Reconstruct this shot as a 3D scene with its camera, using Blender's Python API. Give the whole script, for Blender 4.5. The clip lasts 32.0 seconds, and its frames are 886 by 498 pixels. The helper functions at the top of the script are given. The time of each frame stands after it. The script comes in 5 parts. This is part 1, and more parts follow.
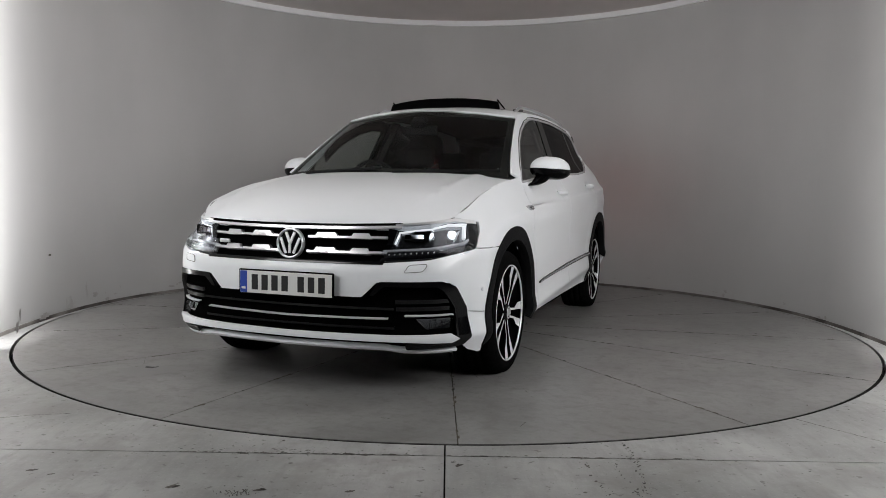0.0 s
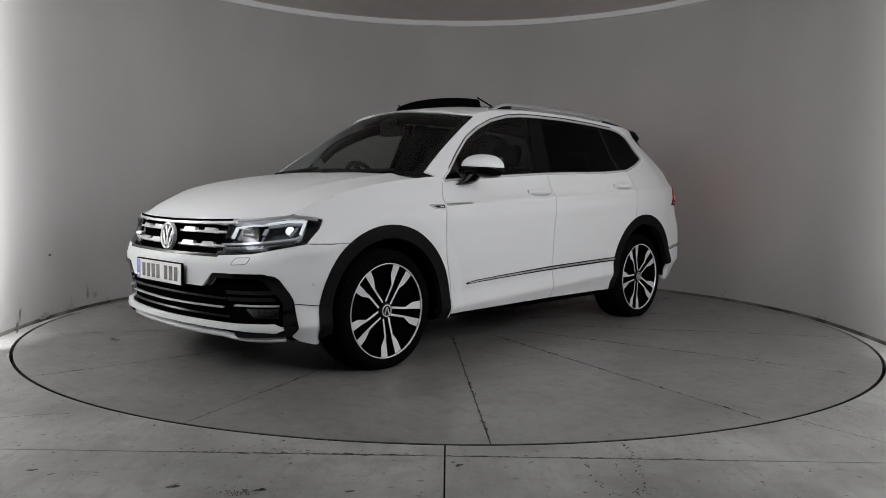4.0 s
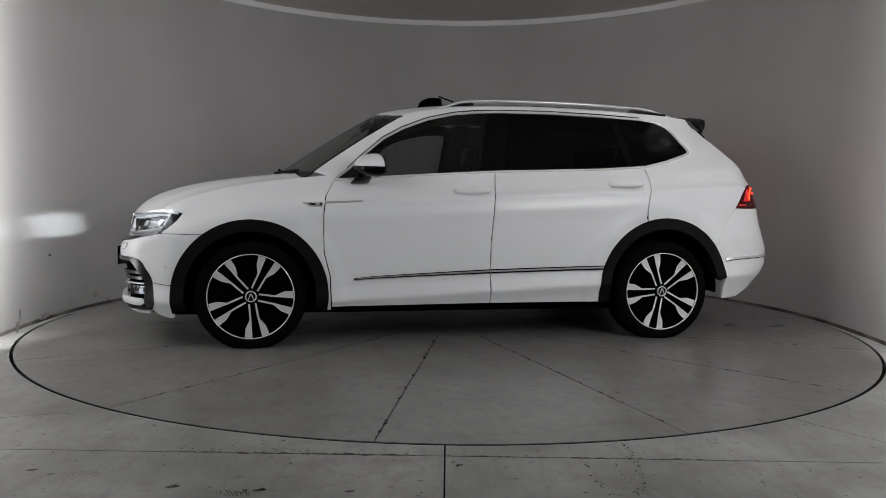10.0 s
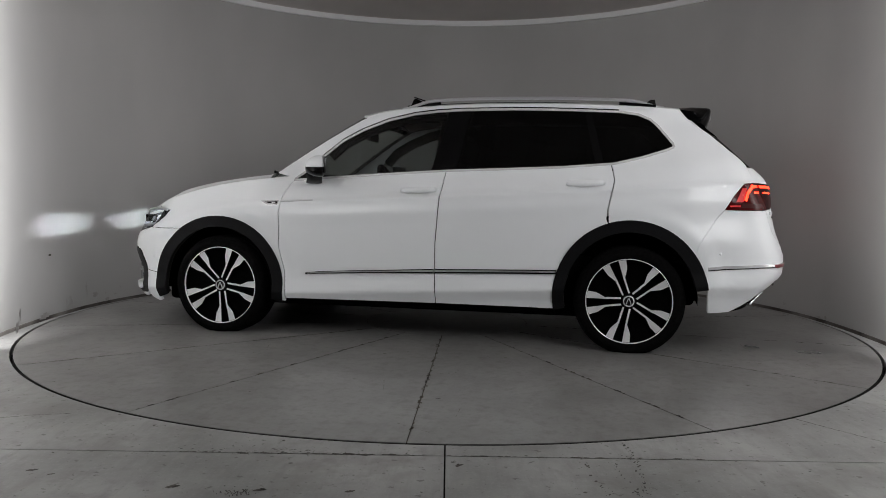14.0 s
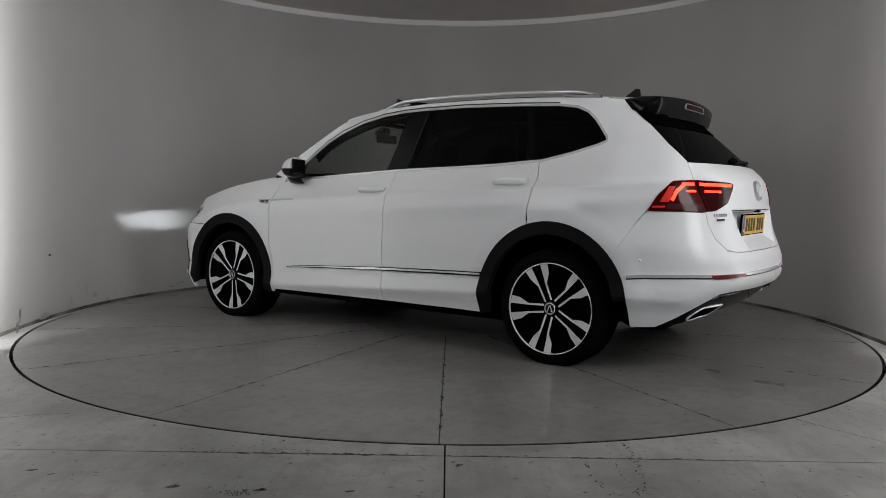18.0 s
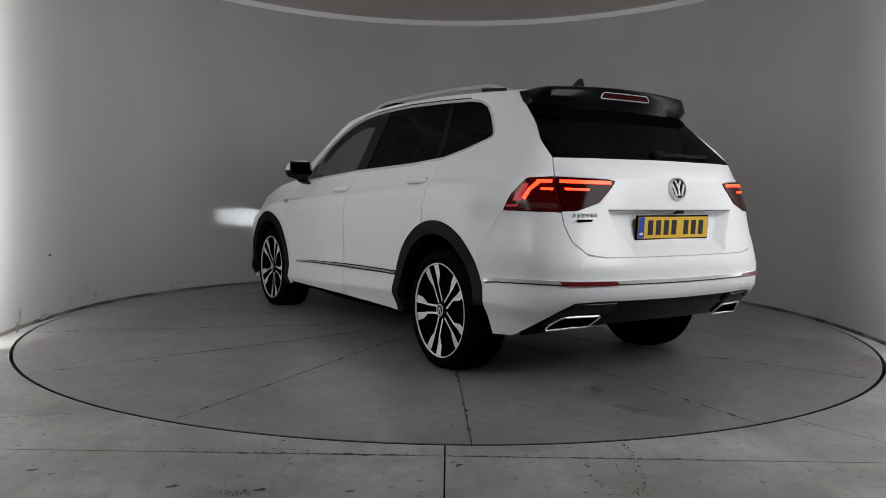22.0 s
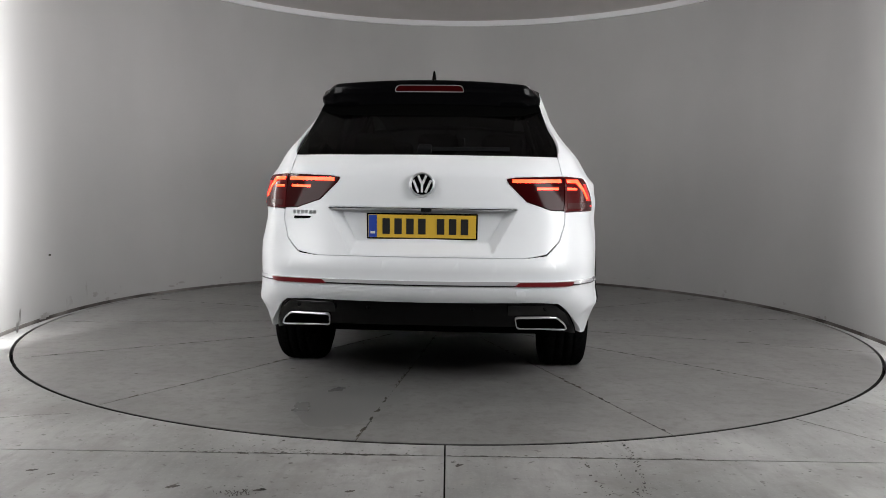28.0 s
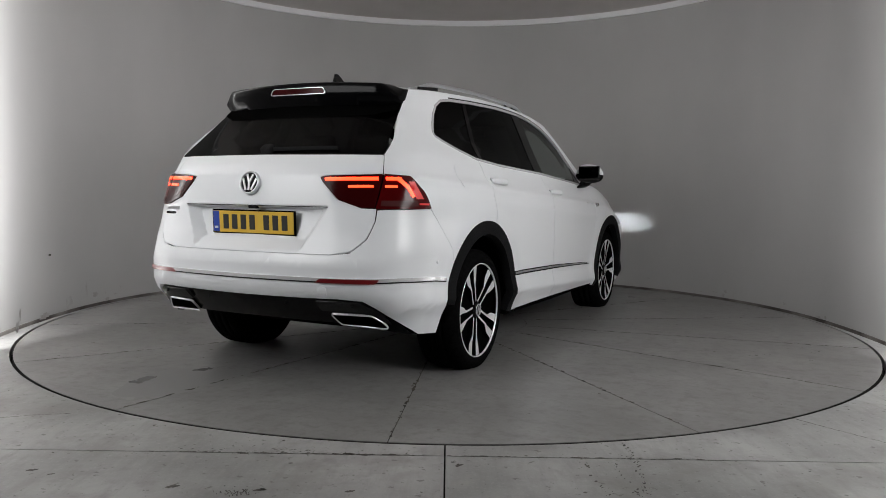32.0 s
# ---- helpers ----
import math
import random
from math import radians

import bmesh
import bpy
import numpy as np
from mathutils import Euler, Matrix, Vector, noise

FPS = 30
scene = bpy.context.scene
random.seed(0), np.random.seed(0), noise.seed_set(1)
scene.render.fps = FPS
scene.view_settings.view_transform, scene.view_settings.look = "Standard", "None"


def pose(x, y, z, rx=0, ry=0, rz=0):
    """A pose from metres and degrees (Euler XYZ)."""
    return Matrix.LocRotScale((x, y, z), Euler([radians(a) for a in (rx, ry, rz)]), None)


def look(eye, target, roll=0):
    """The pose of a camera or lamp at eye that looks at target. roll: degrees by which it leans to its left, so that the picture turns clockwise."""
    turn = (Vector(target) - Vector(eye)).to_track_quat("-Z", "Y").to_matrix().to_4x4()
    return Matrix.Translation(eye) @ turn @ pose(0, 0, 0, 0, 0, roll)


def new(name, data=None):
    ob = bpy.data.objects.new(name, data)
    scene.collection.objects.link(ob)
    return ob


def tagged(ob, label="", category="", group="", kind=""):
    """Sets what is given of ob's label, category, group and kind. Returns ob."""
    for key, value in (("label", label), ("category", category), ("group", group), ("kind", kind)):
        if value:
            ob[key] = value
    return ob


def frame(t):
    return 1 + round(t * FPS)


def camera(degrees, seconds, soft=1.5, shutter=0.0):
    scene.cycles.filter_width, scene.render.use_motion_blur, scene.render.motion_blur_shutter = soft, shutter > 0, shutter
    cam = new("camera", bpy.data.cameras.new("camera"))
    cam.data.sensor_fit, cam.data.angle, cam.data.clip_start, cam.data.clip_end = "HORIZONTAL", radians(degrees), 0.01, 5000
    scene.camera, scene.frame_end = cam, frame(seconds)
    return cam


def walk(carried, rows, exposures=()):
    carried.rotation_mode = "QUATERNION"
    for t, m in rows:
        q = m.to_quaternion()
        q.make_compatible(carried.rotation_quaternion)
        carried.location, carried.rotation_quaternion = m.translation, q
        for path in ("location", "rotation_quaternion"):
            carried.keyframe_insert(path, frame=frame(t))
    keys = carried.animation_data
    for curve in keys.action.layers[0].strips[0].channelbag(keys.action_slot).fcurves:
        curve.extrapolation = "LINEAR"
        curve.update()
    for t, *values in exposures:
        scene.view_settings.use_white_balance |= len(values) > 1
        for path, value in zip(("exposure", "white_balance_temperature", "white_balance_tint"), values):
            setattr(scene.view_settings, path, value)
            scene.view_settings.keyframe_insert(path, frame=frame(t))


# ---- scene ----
cam = camera(59.8, 32.0, soft=0.9)
EYE = pose(0, -5.9555, 0.9955, 90 - 4.1816, 0, 0.3531) @ pose(0, 0, 0, 0, 0, 0.7828)
EXPOSURES = [(0, -0.5), (3, -0.72), (6, -1.12), (9, -1.2), (13, -1.12), (17, -1.2), (20, -1.12), (23, -0.94), (25, -0.74), (26, -0.58), (28, -0.32), (29, -0.26), (30, -0.28), (31, -0.44), (32, -0.66)]
walk(cam, [(0, EYE), (32, EYE)], EXPOSURES)

# turntable: heading of the car at time t, and where the car stands on the disc
TURN_START, TURN_RATE = -20.455, -5.7956
CAR_X, CAR_Y = 0.0454, 0.0181
R_DISC, R_WALL, H_WALL = 2.957, 3.018, 2.9

# ---- light ----
world = bpy.data.worlds.new("studio_world")
scene.world = world
world.use_nodes = True
world.node_tree.nodes["Background"].inputs[0].default_value = (0.9, 0.95, 1.0, 1)
world.node_tree.nodes["Background"].inputs[1].default_value = 0.02


def area_lamp(name, m, w, h, watts, colour=(1, 1, 1)):
    data = bpy.data.lights.new(name, "AREA")
    data.shape, data.size, data.size_y, data.energy, data.color = "RECTANGLE", w, h, watts, colour
    ob = new(name, data)
    ob.matrix_world = m
    return ob


# upright light strips by the ends of the curved wall, turned to it; unseen soft lights at both sides of its mouth,
# placed to fit the brightness; a weak fill added behind the camera
area_lamp("side_light", look((-2.73, -1.38, 1.5), (-3.60, -1.00, 1.5)), 0.05, 2.7, 140)
area_lamp("side_light", look((2.73, -1.38, 1.5), (3.60, -1.00, 1.5)), 0.05, 2.7, 58)
for _sx, _w in ((-1, 64), (1, 104)):
    area_lamp("front_light", look((_sx * 2.6, -3.5, 2.0), (0, -0.4, 0.7)), 1.6, 1.4, _w)
area_lamp("hall_light", look((0, -8.2, 1.4), (0, 0.0, 0.8)), 4.6, 1.4, 4)

# ---- materials ----
def material(name, colour, rough=0.5, metal=0.0, coat=0.0, glow=None, spec=0.5):
    m = bpy.data.materials.new(name)
    m.use_nodes = True
    b = m.node_tree.nodes["Principled BSDF"]
    b.inputs["Base Color"].default_value = (*colour, 1)
    b.inputs["Roughness"].default_value = rough
    b.inputs["Metallic"].default_value = metal
    b.inputs["Coat Weight"].default_value = coat
    b.inputs["Coat Roughness"].default_value = 0.06
    b.inputs["Specular IOR Level"].default_value = spec
    if glow:
        b.inputs["Emission Color"].default_value = (*glow[0], 1)
        b.inputs["Emission Strength"].default_value = glow[1]
    return m


def noise_mix(m, scale, dark, light, lo=0.35, hi=0.65, detail=6, rough_var=0.0, bump=0.0, stretch=(1, 1, 1)):
    """Base colour that wanders between two tones, with roughness and relief following it."""
    t = m.node_tree
    b = t.nodes["Principled BSDF"]
    co = t.nodes.new("ShaderNodeTexCoord")
    mp = t.nodes.new("ShaderNodeMapping")
    mp.inputs["Scale"].default_value = stretch
    n = t.nodes.new("ShaderNodeTexNoise")
    n.inputs["Scale"].default_value, n.inputs["Detail"].default_value = scale, detail
    r = t.nodes.new("ShaderNodeValToRGB")
    r.color_ramp.elements[0].position, r.color_ramp.elements[1].position = lo, hi
    r.color_ramp.elements[0].color, r.color_ramp.elements[1].color = (*dark, 1), (*light, 1)
    t.links.new(co.outputs["Object"], mp.inputs["Vector"])
    t.links.new(mp.outputs["Vector"], n.inputs["Vector"])
    t.links.new(n.outputs["Fac"], r.inputs["Fac"])
    t.links.new(r.outputs["Color"], b.inputs["Base Color"])
    if rough_var:
        ma = t.nodes.new("ShaderNodeMath")
        ma.operation = "MULTIPLY_ADD"
        ma.inputs[1].default_value = rough_var
        ma.inputs[2].default_value = b.inputs["Roughness"].default_value - rough_var / 2
        t.links.new(n.outputs["Fac"], ma.inputs[0])
        t.links.new(ma.outputs[0], b.inputs["Roughness"])
    if bump:
        n2 = t.nodes.new("ShaderNodeTexNoise")
        n2.inputs["Scale"].default_value, n2.inputs["Detail"].default_value = scale * 12, 4
        bp = t.nodes.new("ShaderNodeBump")
        bp.inputs["Strength"].default_value, bp.inputs["Distance"].default_value = bump, 0.004
        t.links.new(mp.outputs["Vector"], n2.inputs["Vector"])
        t.links.new(n2.outputs["Fac"], bp.inputs["Height"])
        t.links.new(bp.outputs["Normal"], b.inputs["Normal"])
    return r


def stains(m, ramp, scale, colour, lo, hi, w=0.8, detail=5):
    """A second layer of blotches over a ramp's colour."""
    t = m.node_tree
    b = t.nodes["Principled BSDF"]
    co = t.nodes.new("ShaderNodeTexCoord")
    n = t.nodes.new("ShaderNodeTexNoise")
    n.inputs["Scale"].default_value, n.inputs["Detail"].default_value, n.inputs["Roughness"].default_value = scale, detail, 0.6
    r = t.nodes.new("ShaderNodeValToRGB")
    r.color_ramp.elements[0].position, r.color_ramp.elements[1].position = lo, hi
    r.color_ramp.elements[0].color, r.color_ramp.elements[1].color = (0, 0, 0, 1), (w, w, w, 1)
    mx = t.nodes.new("ShaderNodeMix")
    mx.data_type = "RGBA"
    mx.inputs["B"].default_value = (*colour, 1)
    src = b.inputs["Base Color"].links[0].from_socket
    t.links.new(co.outputs["Object"], n.inputs["Vector"])
    t.links.new(n.outputs["Fac"], r.inputs["Fac"])
    t.links.new(r.outputs["Color"], mx.inputs["Factor"])
    t.links.new(src, mx.inputs["A"])
    t.links.new(mx.outputs["Result"], b.inputs["Base Color"])


def streaks(m, colour, stretch, w):
    """Faint brushed streaks of a second tone."""
    t = m.node_tree
    b = t.nodes["Principled BSDF"]
    co = t.nodes.new("ShaderNodeTexCoord")
    mp = t.nodes.new("ShaderNodeMapping")
    mp.inputs["Scale"].default_value = stretch
    n = t.nodes.new("ShaderNodeTexNoise")
    n.inputs["Scale"].default_value, n.inputs["Detail"].default_value, n.inputs["Roughness"].default_value = 7.0, 9, 0.7
    r = t.nodes.new("ShaderNodeValToRGB")
    r.color_ramp.elements[0].position, r.color_ramp.elements[1].position = 0.48, 0.74
    r.color_ramp.elements[0].color, r.color_ramp.elements[1].color = (0, 0, 0, 1), (w, w, w, 1)
    mx = t.nodes.new("ShaderNodeMix")
    mx.data_type = "RGBA"
    mx.inputs["B"].default_value = (*colour, 1)
    src = b.inputs["Base Color"].links[0].from_socket
    t.links.new(co.outputs["Object"], mp.inputs["Vector"])
    t.links.new(mp.outputs["Vector"], n.inputs["Vector"])
    t.links.new(n.outputs["Fac"], r.inputs["Fac"])
    t.links.new(r.outputs["Color"], mx.inputs["Factor"])
    t.links.new(src, mx.inputs["A"])
    t.links.new(mx.outputs["Result"], b.inputs["Base Color"])


def glass(name, tint, gloss=0.02, sheen=0.8):
    """A thin pane: it lets tinted light through and mirrors at grazing angles."""
    m = bpy.data.materials.new(name)
    m.use_nodes = True
    t = m.node_tree
    t.nodes.clear()
    out = t.nodes.new("ShaderNodeOutputMaterial")
    mix = t.nodes.new("ShaderNodeMixShader")
    tr = t.nodes.new("ShaderNodeBsdfTransparent")
    gl = t.nodes.new("ShaderNodeBsdfGlossy")
    lw = t.nodes.new("ShaderNodeLayerWeight")
    lw.inputs["Blend"].default_value = 0.5
    pw = t.nodes.new("ShaderNodeMath")
    pw.operation = "POWER"
    pw.inputs[1].default_value = 5.0
    fr = t.nodes.new("ShaderNodeMath")
    fr.operation = "MULTIPLY_ADD"
    fr.inputs[1].default_value, fr.inputs[2].default_value = sheen, 0.03 * sheen / 0.8
    t.links.new(lw.outputs["Facing"], pw.inputs[0])
    t.links.new(pw.outputs[0], fr.inputs[0])
    tr.inputs["Color"].default_value = (*tint, 1)
    gl.inputs["Roughness"].default_value = gloss
    t.links.new(fr.outputs[0], mix.inputs[0])
    t.links.new(tr.outputs[0], mix.inputs[1])
    t.links.new(gl.outputs[0], mix.inputs[2])
    t.links.new(mix.outputs[0], out.inputs[0])
    return m


PAINT = material("white_paint", (0.775, 0.792, 0.812), 0.42, 0, 0.3)
GLOSS_BLACK = material("gloss_black", (0.003, 0.003, 0.0035), 0.12, 0, 0.0, spec=0.4)
SATIN_BLACK = material("black_plastic", (0.018, 0.018, 0.019), 0.55, spec=0.06)
noise_mix(SATIN_BLACK, 300, (0.005, 0.005, 0.0054), (0.008, 0.008, 0.0088), bump=0.1)
SPOILER_BLACK = material("spoiler_black", (0.002, 0.002, 0.0023), 0.14, spec=0.1)
PURE_BLACK = material("deep_black", (0.002, 0.002, 0.002), 0.9, spec=0.0)
CHROME = material("chrome", (0.90, 0.90, 0.92), 0.2, 0.55)
LAMP_BOWL = material("lamp_bowl", (0.20, 0.205, 0.215), 0.13, 0.95)
SATIN_CHROME = material("satin_chrome", (0.66, 0.67, 0.69), 0.28, 0.82)
ALLOY = material("machined_alloy", (0.86, 0.86, 0.87), 0.34, 0.45)
RUBBER = material("tyre_rubber", (0.012, 0.012, 0.012), 0.85, spec=0.0)
noise_mix(RUBBER, 60, (0.003, 0.003, 0.003), (0.006, 0.006, 0.006), bump=0.2)
GLASS_CLEAR = glass("clear_glass", (0.62, 0.65, 0.63), sheen=0.6)
GLASS_FRONT = glass("front_door_glass", (0.50, 0.53, 0.52))
GLASS_DARK = glass("privacy_glass", (0.016, 0.017, 0.018), sheen=0.3)
LENS = glass("lamp_lens", (0.8, 0.82, 0.85))
RED_LENS = material("red_lens", (0.060, 0.0015, 0.002), 0.14, 0, 0.0, spec=0.25)
DARK_RED = material("dark_red_lens", (0.028, 0.0014, 0.0018), 0.12, 0, 0.0, spec=0.1)
REFLECTOR = material("red_reflector", (0.13, 0.004, 0.006), 0.3, 0, 0.1)
RED_GLOW = material("red_led", (0.6, 0.02, 0.01), 0.4, 0, 0, ((1.0, 0.022, 0.006), 15.0))
RED_SOFT = material("red_side_glow", (0.5, 0.02, 0.02), 0.4, 0, 0, ((1.0, 0.03, 0.03), 0.3))
WHITE_GLOW = material("headlamp_led", (1, 1, 1), 0.4, 0, 0, ((0.95, 0.98, 1.0), 1.8))
DRL = material("daytime_strip", (0.8, 0.8, 0.8), 0.3, 0, 0, ((0.95, 0.98, 1.0), 1.0))
LAMP_FACET = material("lit_lamp_facet", (0.7, 0.7, 0.72), 0.2, 0.5, 0, ((0.9, 0.95, 1.0), 0.18))
PINK_LENS = material("clear_pink_lens", (0.05, 0.016, 0.016), 0.2, 0, 0.0, ((1.0, 0.2, 0.2), 0.012), spec=0.2)
PLATE_WHITE = material("white_plate", (0.72, 0.72, 0.7), 0.35)
PLATE_YELLOW = material("yellow_plate", (0.66, 0.42, 0.045), 0.4)
PLATE_BLUE = material("plate_blue", (0.02, 0.06, 0.35), 0.4)
PLATE_BLACK = material("plate_black", (0.01, 0.01, 0.01), 0.5)
SEAT = material("dark_leather", (0.009, 0.009, 0.010), 0.6, spec=0.15)
LINING = material("grey_headlining", (0.035, 0.035, 0.034), 0.9)
CONCRETE = material("concrete_plate", (0.283, 0.283, 0.274), 0.34, spec=0.5)
_r = noise_mix(CONCRETE, 1.4, (0.158, 0.156, 0.152), (0.210, 0.207, 0.202), 0.3, 0.7, 5, rough_var=0.25, bump=0.03)
stains(CONCRETE, _r, 3.0, (0.110, 0.107, 0.102), 0.42, 0.70, 0.5, 6)
stains(CONCRETE, _r, 2.1, (0.270, 0.266, 0.260), 0.45, 0.72, 0.5, 6)
stains(CONCRETE, _r, 13.0, (0.085, 0.079, 0.070), 0.50, 0.74, 0.7, 6)
stains(CONCRETE, _r, 31.0, (0.095, 0.090, 0.083), 0.52, 0.72, 0.45, 5)
stains(CONCRETE, _r, 60.0, (0.260, 0.255, 0.247), 0.56, 0.78, 0.45, 4)
stains(CONCRETE, _r, 24.0, (0.060, 0.052, 0.045), 0.68, 0.76, 0.5, 3)
streaks(CONCRETE, (0.112, 0.108, 0.103), (1.6, 0.7, 1.0), 0.35)
streaks(CONCRETE, (0.240, 0.236, 0.230), (0.5, 2.2, 1.0), 0.35)
APRON = material("concrete_apron", (0.283, 0.283, 0.274), 0.5, spec=0.3)
_r = noise_mix(APRON, 1.8, (0.198, 0.198, 0.194), (0.325, 0.324, 0.317), rough_var=0.3, bump=0.25)
stains(APRON, _r, 70.0, (0.360, 0.354, 0.344), 0.55, 0.75, 0.5, 4)
stains(APRON, _r, 8.0, (0.159, 0.153, 0.146), 0.52, 0.72, 0.55, 8)
stains(APRON, _r, 4.0, (0.328, 0.317, 0.301), 0.6, 0.7, 0.5)
stains(APRON, _r, 13.0, (0.053, 0.047, 0.043), 0.68, 0.72, 0.8, 4)
streaks(APRON, (0.134, 0.131, 0.125), (2.6, 0.55, 1.0), 0.45)
streaks(APRON, (0.302, 0.298, 0.291), (3.2, 0.4, 1.0), 0.3)
stains(APRON, None, 30.0, (0.074, 0.068, 0.064), 0.635, 0.68, 0.65, 3)
stains(APRON, None, 2.6, (0.156, 0.148, 0.137), 0.54, 0.66, 0.45, 10)
WALL = material("painted_wall", (0.62, 0.61, 0.6), 0.75)
_r = noise_mix(WALL, 0.9, (0.375, 0.370, 0.365), (0.412, 0.407, 0.402), bump=0.05, stretch=(1.2, 1.2, 0.6))
CEIL = material("ceiling_paint", (0.3, 0.28, 0.27), 0.8)
noise_mix(CEIL, 1.5, (0.56, 0.525, 0.51), (0.61, 0.57, 0.555))
TRIM_WHITE = material("white_trim", (0.76, 0.76, 0.77), 0.5)
# near-black for the unseen hall, to cut bounce and reflections on the car
UNSEEN_DARK = material("dark_hall_paint", (0.03, 0.03, 0.032), 0.9, spec=0.1)
BEAM = material("headlamp_beam", (1, 1, 1), 0.4, 0, 0, ((0.93, 0.97, 1.0), 32000.0))
FOOT_TONE = material("grimy_base", (0.05, 0.045, 0.04), 0.8)
noise_mix(FOOT_TONE, 3.2, (0.03, 0.024, 0.02), (0.22, 0.205, 0.19), 0.36, 0.74, 10)
DISC_STAIN = material("disc_stain", (0.05, 0.045, 0.04), 0.6)
noise_mix(DISC_STAIN, 30, (0.05, 0.045, 0.04), (0.15, 0.135, 0.12))
DAMP = material("damp_patch", (0.15, 0.148, 0.145), 0.3)
noise_mix(DAMP, 3.0, (0.135, 0.133, 0.130), (0.165, 0.163, 0.159), rough_var=0.15)
STAIN = material("floor_stain", (0.05, 0.045, 0.04), 0.7)
noise_mix(STAIN, 30, (0.014, 0.012, 0.010), (0.075, 0.066, 0.055))
JOINT_FILL = material("joint_filler", (0.05, 0.043, 0.034), 0.85)
noise_mix(JOINT_FILL, 4, (0.02, 0.018, 0.015), (0.10, 0.085, 0.065), 0.4, 0.6)
SCUFF = material("wall_scuff", (0.25, 0.24, 0.22), 0.8)
noise_mix(SCUFF, 12, (0.30, 0.29, 0.275), (0.39, 0.385, 0.38), 0.35, 0.65, 8)
JOINT = material("joint_dark", (0.008, 0.0075, 0.007), 0.9, spec=0.1)


# ---- mesh helpers ----
def mesh_ob(name, verts, faces, mat, parent=None, label="", normals=None, smooth=False):
    me = bpy.data.meshes.new(name)
    me.from_pydata([tuple(v) for v in verts], [], faces)
    me.materials.append(mat)
    if smooth or normals is not None:
        me.polygons.foreach_set("use_smooth", [True] * len(me.polygons))
    if normals is not None:
        me.normals_split_custom_set_from_vertices([tuple(n) for n in normals])
    me.update()
    ob = new(name, me)
    if parent:
        ob.parent = parent
    if label:
        ob["label"] = label
    return ob


def part(name, bm, mat, parent, label="", smooth=False):
    me = bpy.data.meshes.new(name)
    bmesh.ops.recalc_face_normals(bm, faces=bm.faces)
    if smooth:
        for f in bm.faces:
            f.smooth = True
        for e in bm.edges:
            if len(e.link_faces) == 2 and e.calc_face_angle(0) > 0.6:
                e.smooth = False
    bm.to_mesh(me)
    bm.free()
    me.materials.append(mat)
    ob = new(name, me)
    if parent:
        ob.parent = parent
    if label:
        ob["label"] = label
    return ob


def box_bm(size, at=(0, 0, 0), rot=None, bevel=0.0, bm=None, seg=2):
    bm2 = bmesh.new()
    bmesh.ops.create_cube(bm2, size=1)
    bmesh.ops.scale(bm2, vec=size, verts=bm2.verts)
    if bevel:
        bmesh.ops.bevel(bm2, geom=bm2.edges[:], offset=bevel, segments=seg, affect="EDGES", profile=0.5)
    m = Matrix.Translation(at) @ (rot.to_matrix().to_4x4() if rot else Matrix())
    bmesh.ops.transform(bm2, matrix=m, verts=bm2.verts)
    if bm is None:
        return bm2
    return join_bm(bm, bm2)


def join_bm(bm, other):
    me = bpy.data.meshes.new("tmp")
    other.to_mesh(me)
    other.free()
    bm.from_mesh(me)
    bpy.data.meshes.remove(me)
    return bm


def lathe(profile, n=64, axis="y"):
    """Spins (radius, along) pairs round an axis."""
    verts, faces = [], []
    k = len(profile)
    for i in range(n):
        a = 2 * math.pi * i / n
        for r, d in profile:
            p = (r * math.cos(a), d, r * math.sin(a)) if axis == "y" else (r * math.cos(a), r * math.sin(a), d)
            verts.append(p)
    for i in range(n):
        for j in range(k - 1):
            a, b = i * k + j, ((i + 1) % n) * k + j
            faces.append((a, a + 1, b + 1, b))
    return verts, faces


def hermite(xs, ys):
    """A smooth curve through a few points, without overshoot."""
    xs, ys = np.array(xs, float), np.array(ys, float)
    d = np.diff(ys) / np.diff(xs)
    m = np.zeros_like(ys)
    m[0], m[-1] = d[0], d[-1]
    for i in range(1, len(xs) - 1):
        m[i] = 0 if d[i - 1] * d[i] <= 0 else 2 * d[i - 1] * d[i] / (d[i - 1] + d[i])

    def f(x):
        x = np.clip(np.asarray(x, float), xs[0], xs[-1])
        i = np.clip(np.searchsorted(xs, x) - 1, 0, len(xs) - 2)
        h = xs[i + 1] - xs[i]
        t = (x - xs[i]) / h
        return ((2 * t**3 - 3 * t**2 + 1) * ys[i] + (t**3 - 2 * t**2 + t) * h * m[i]
                + (-2 * t**3 + 3 * t**2) * ys[i + 1] + (t**3 - t**2) * h * m[i + 1])
    return f


def sstep(x, a, b):
    t = np.clip((np.asarray(x, float) - a) / (b - a), 0, 1)
    return t * t * (3 - 2 * t)


# ---- the room ----
def arc(r, a0, a1, n):
    return [(r * math.cos(radians(a0 + (a1 - a0) * i / n)), r * math.sin(radians(a0 + (a1 - a0) * i / n))) for i in range(n + 1)]


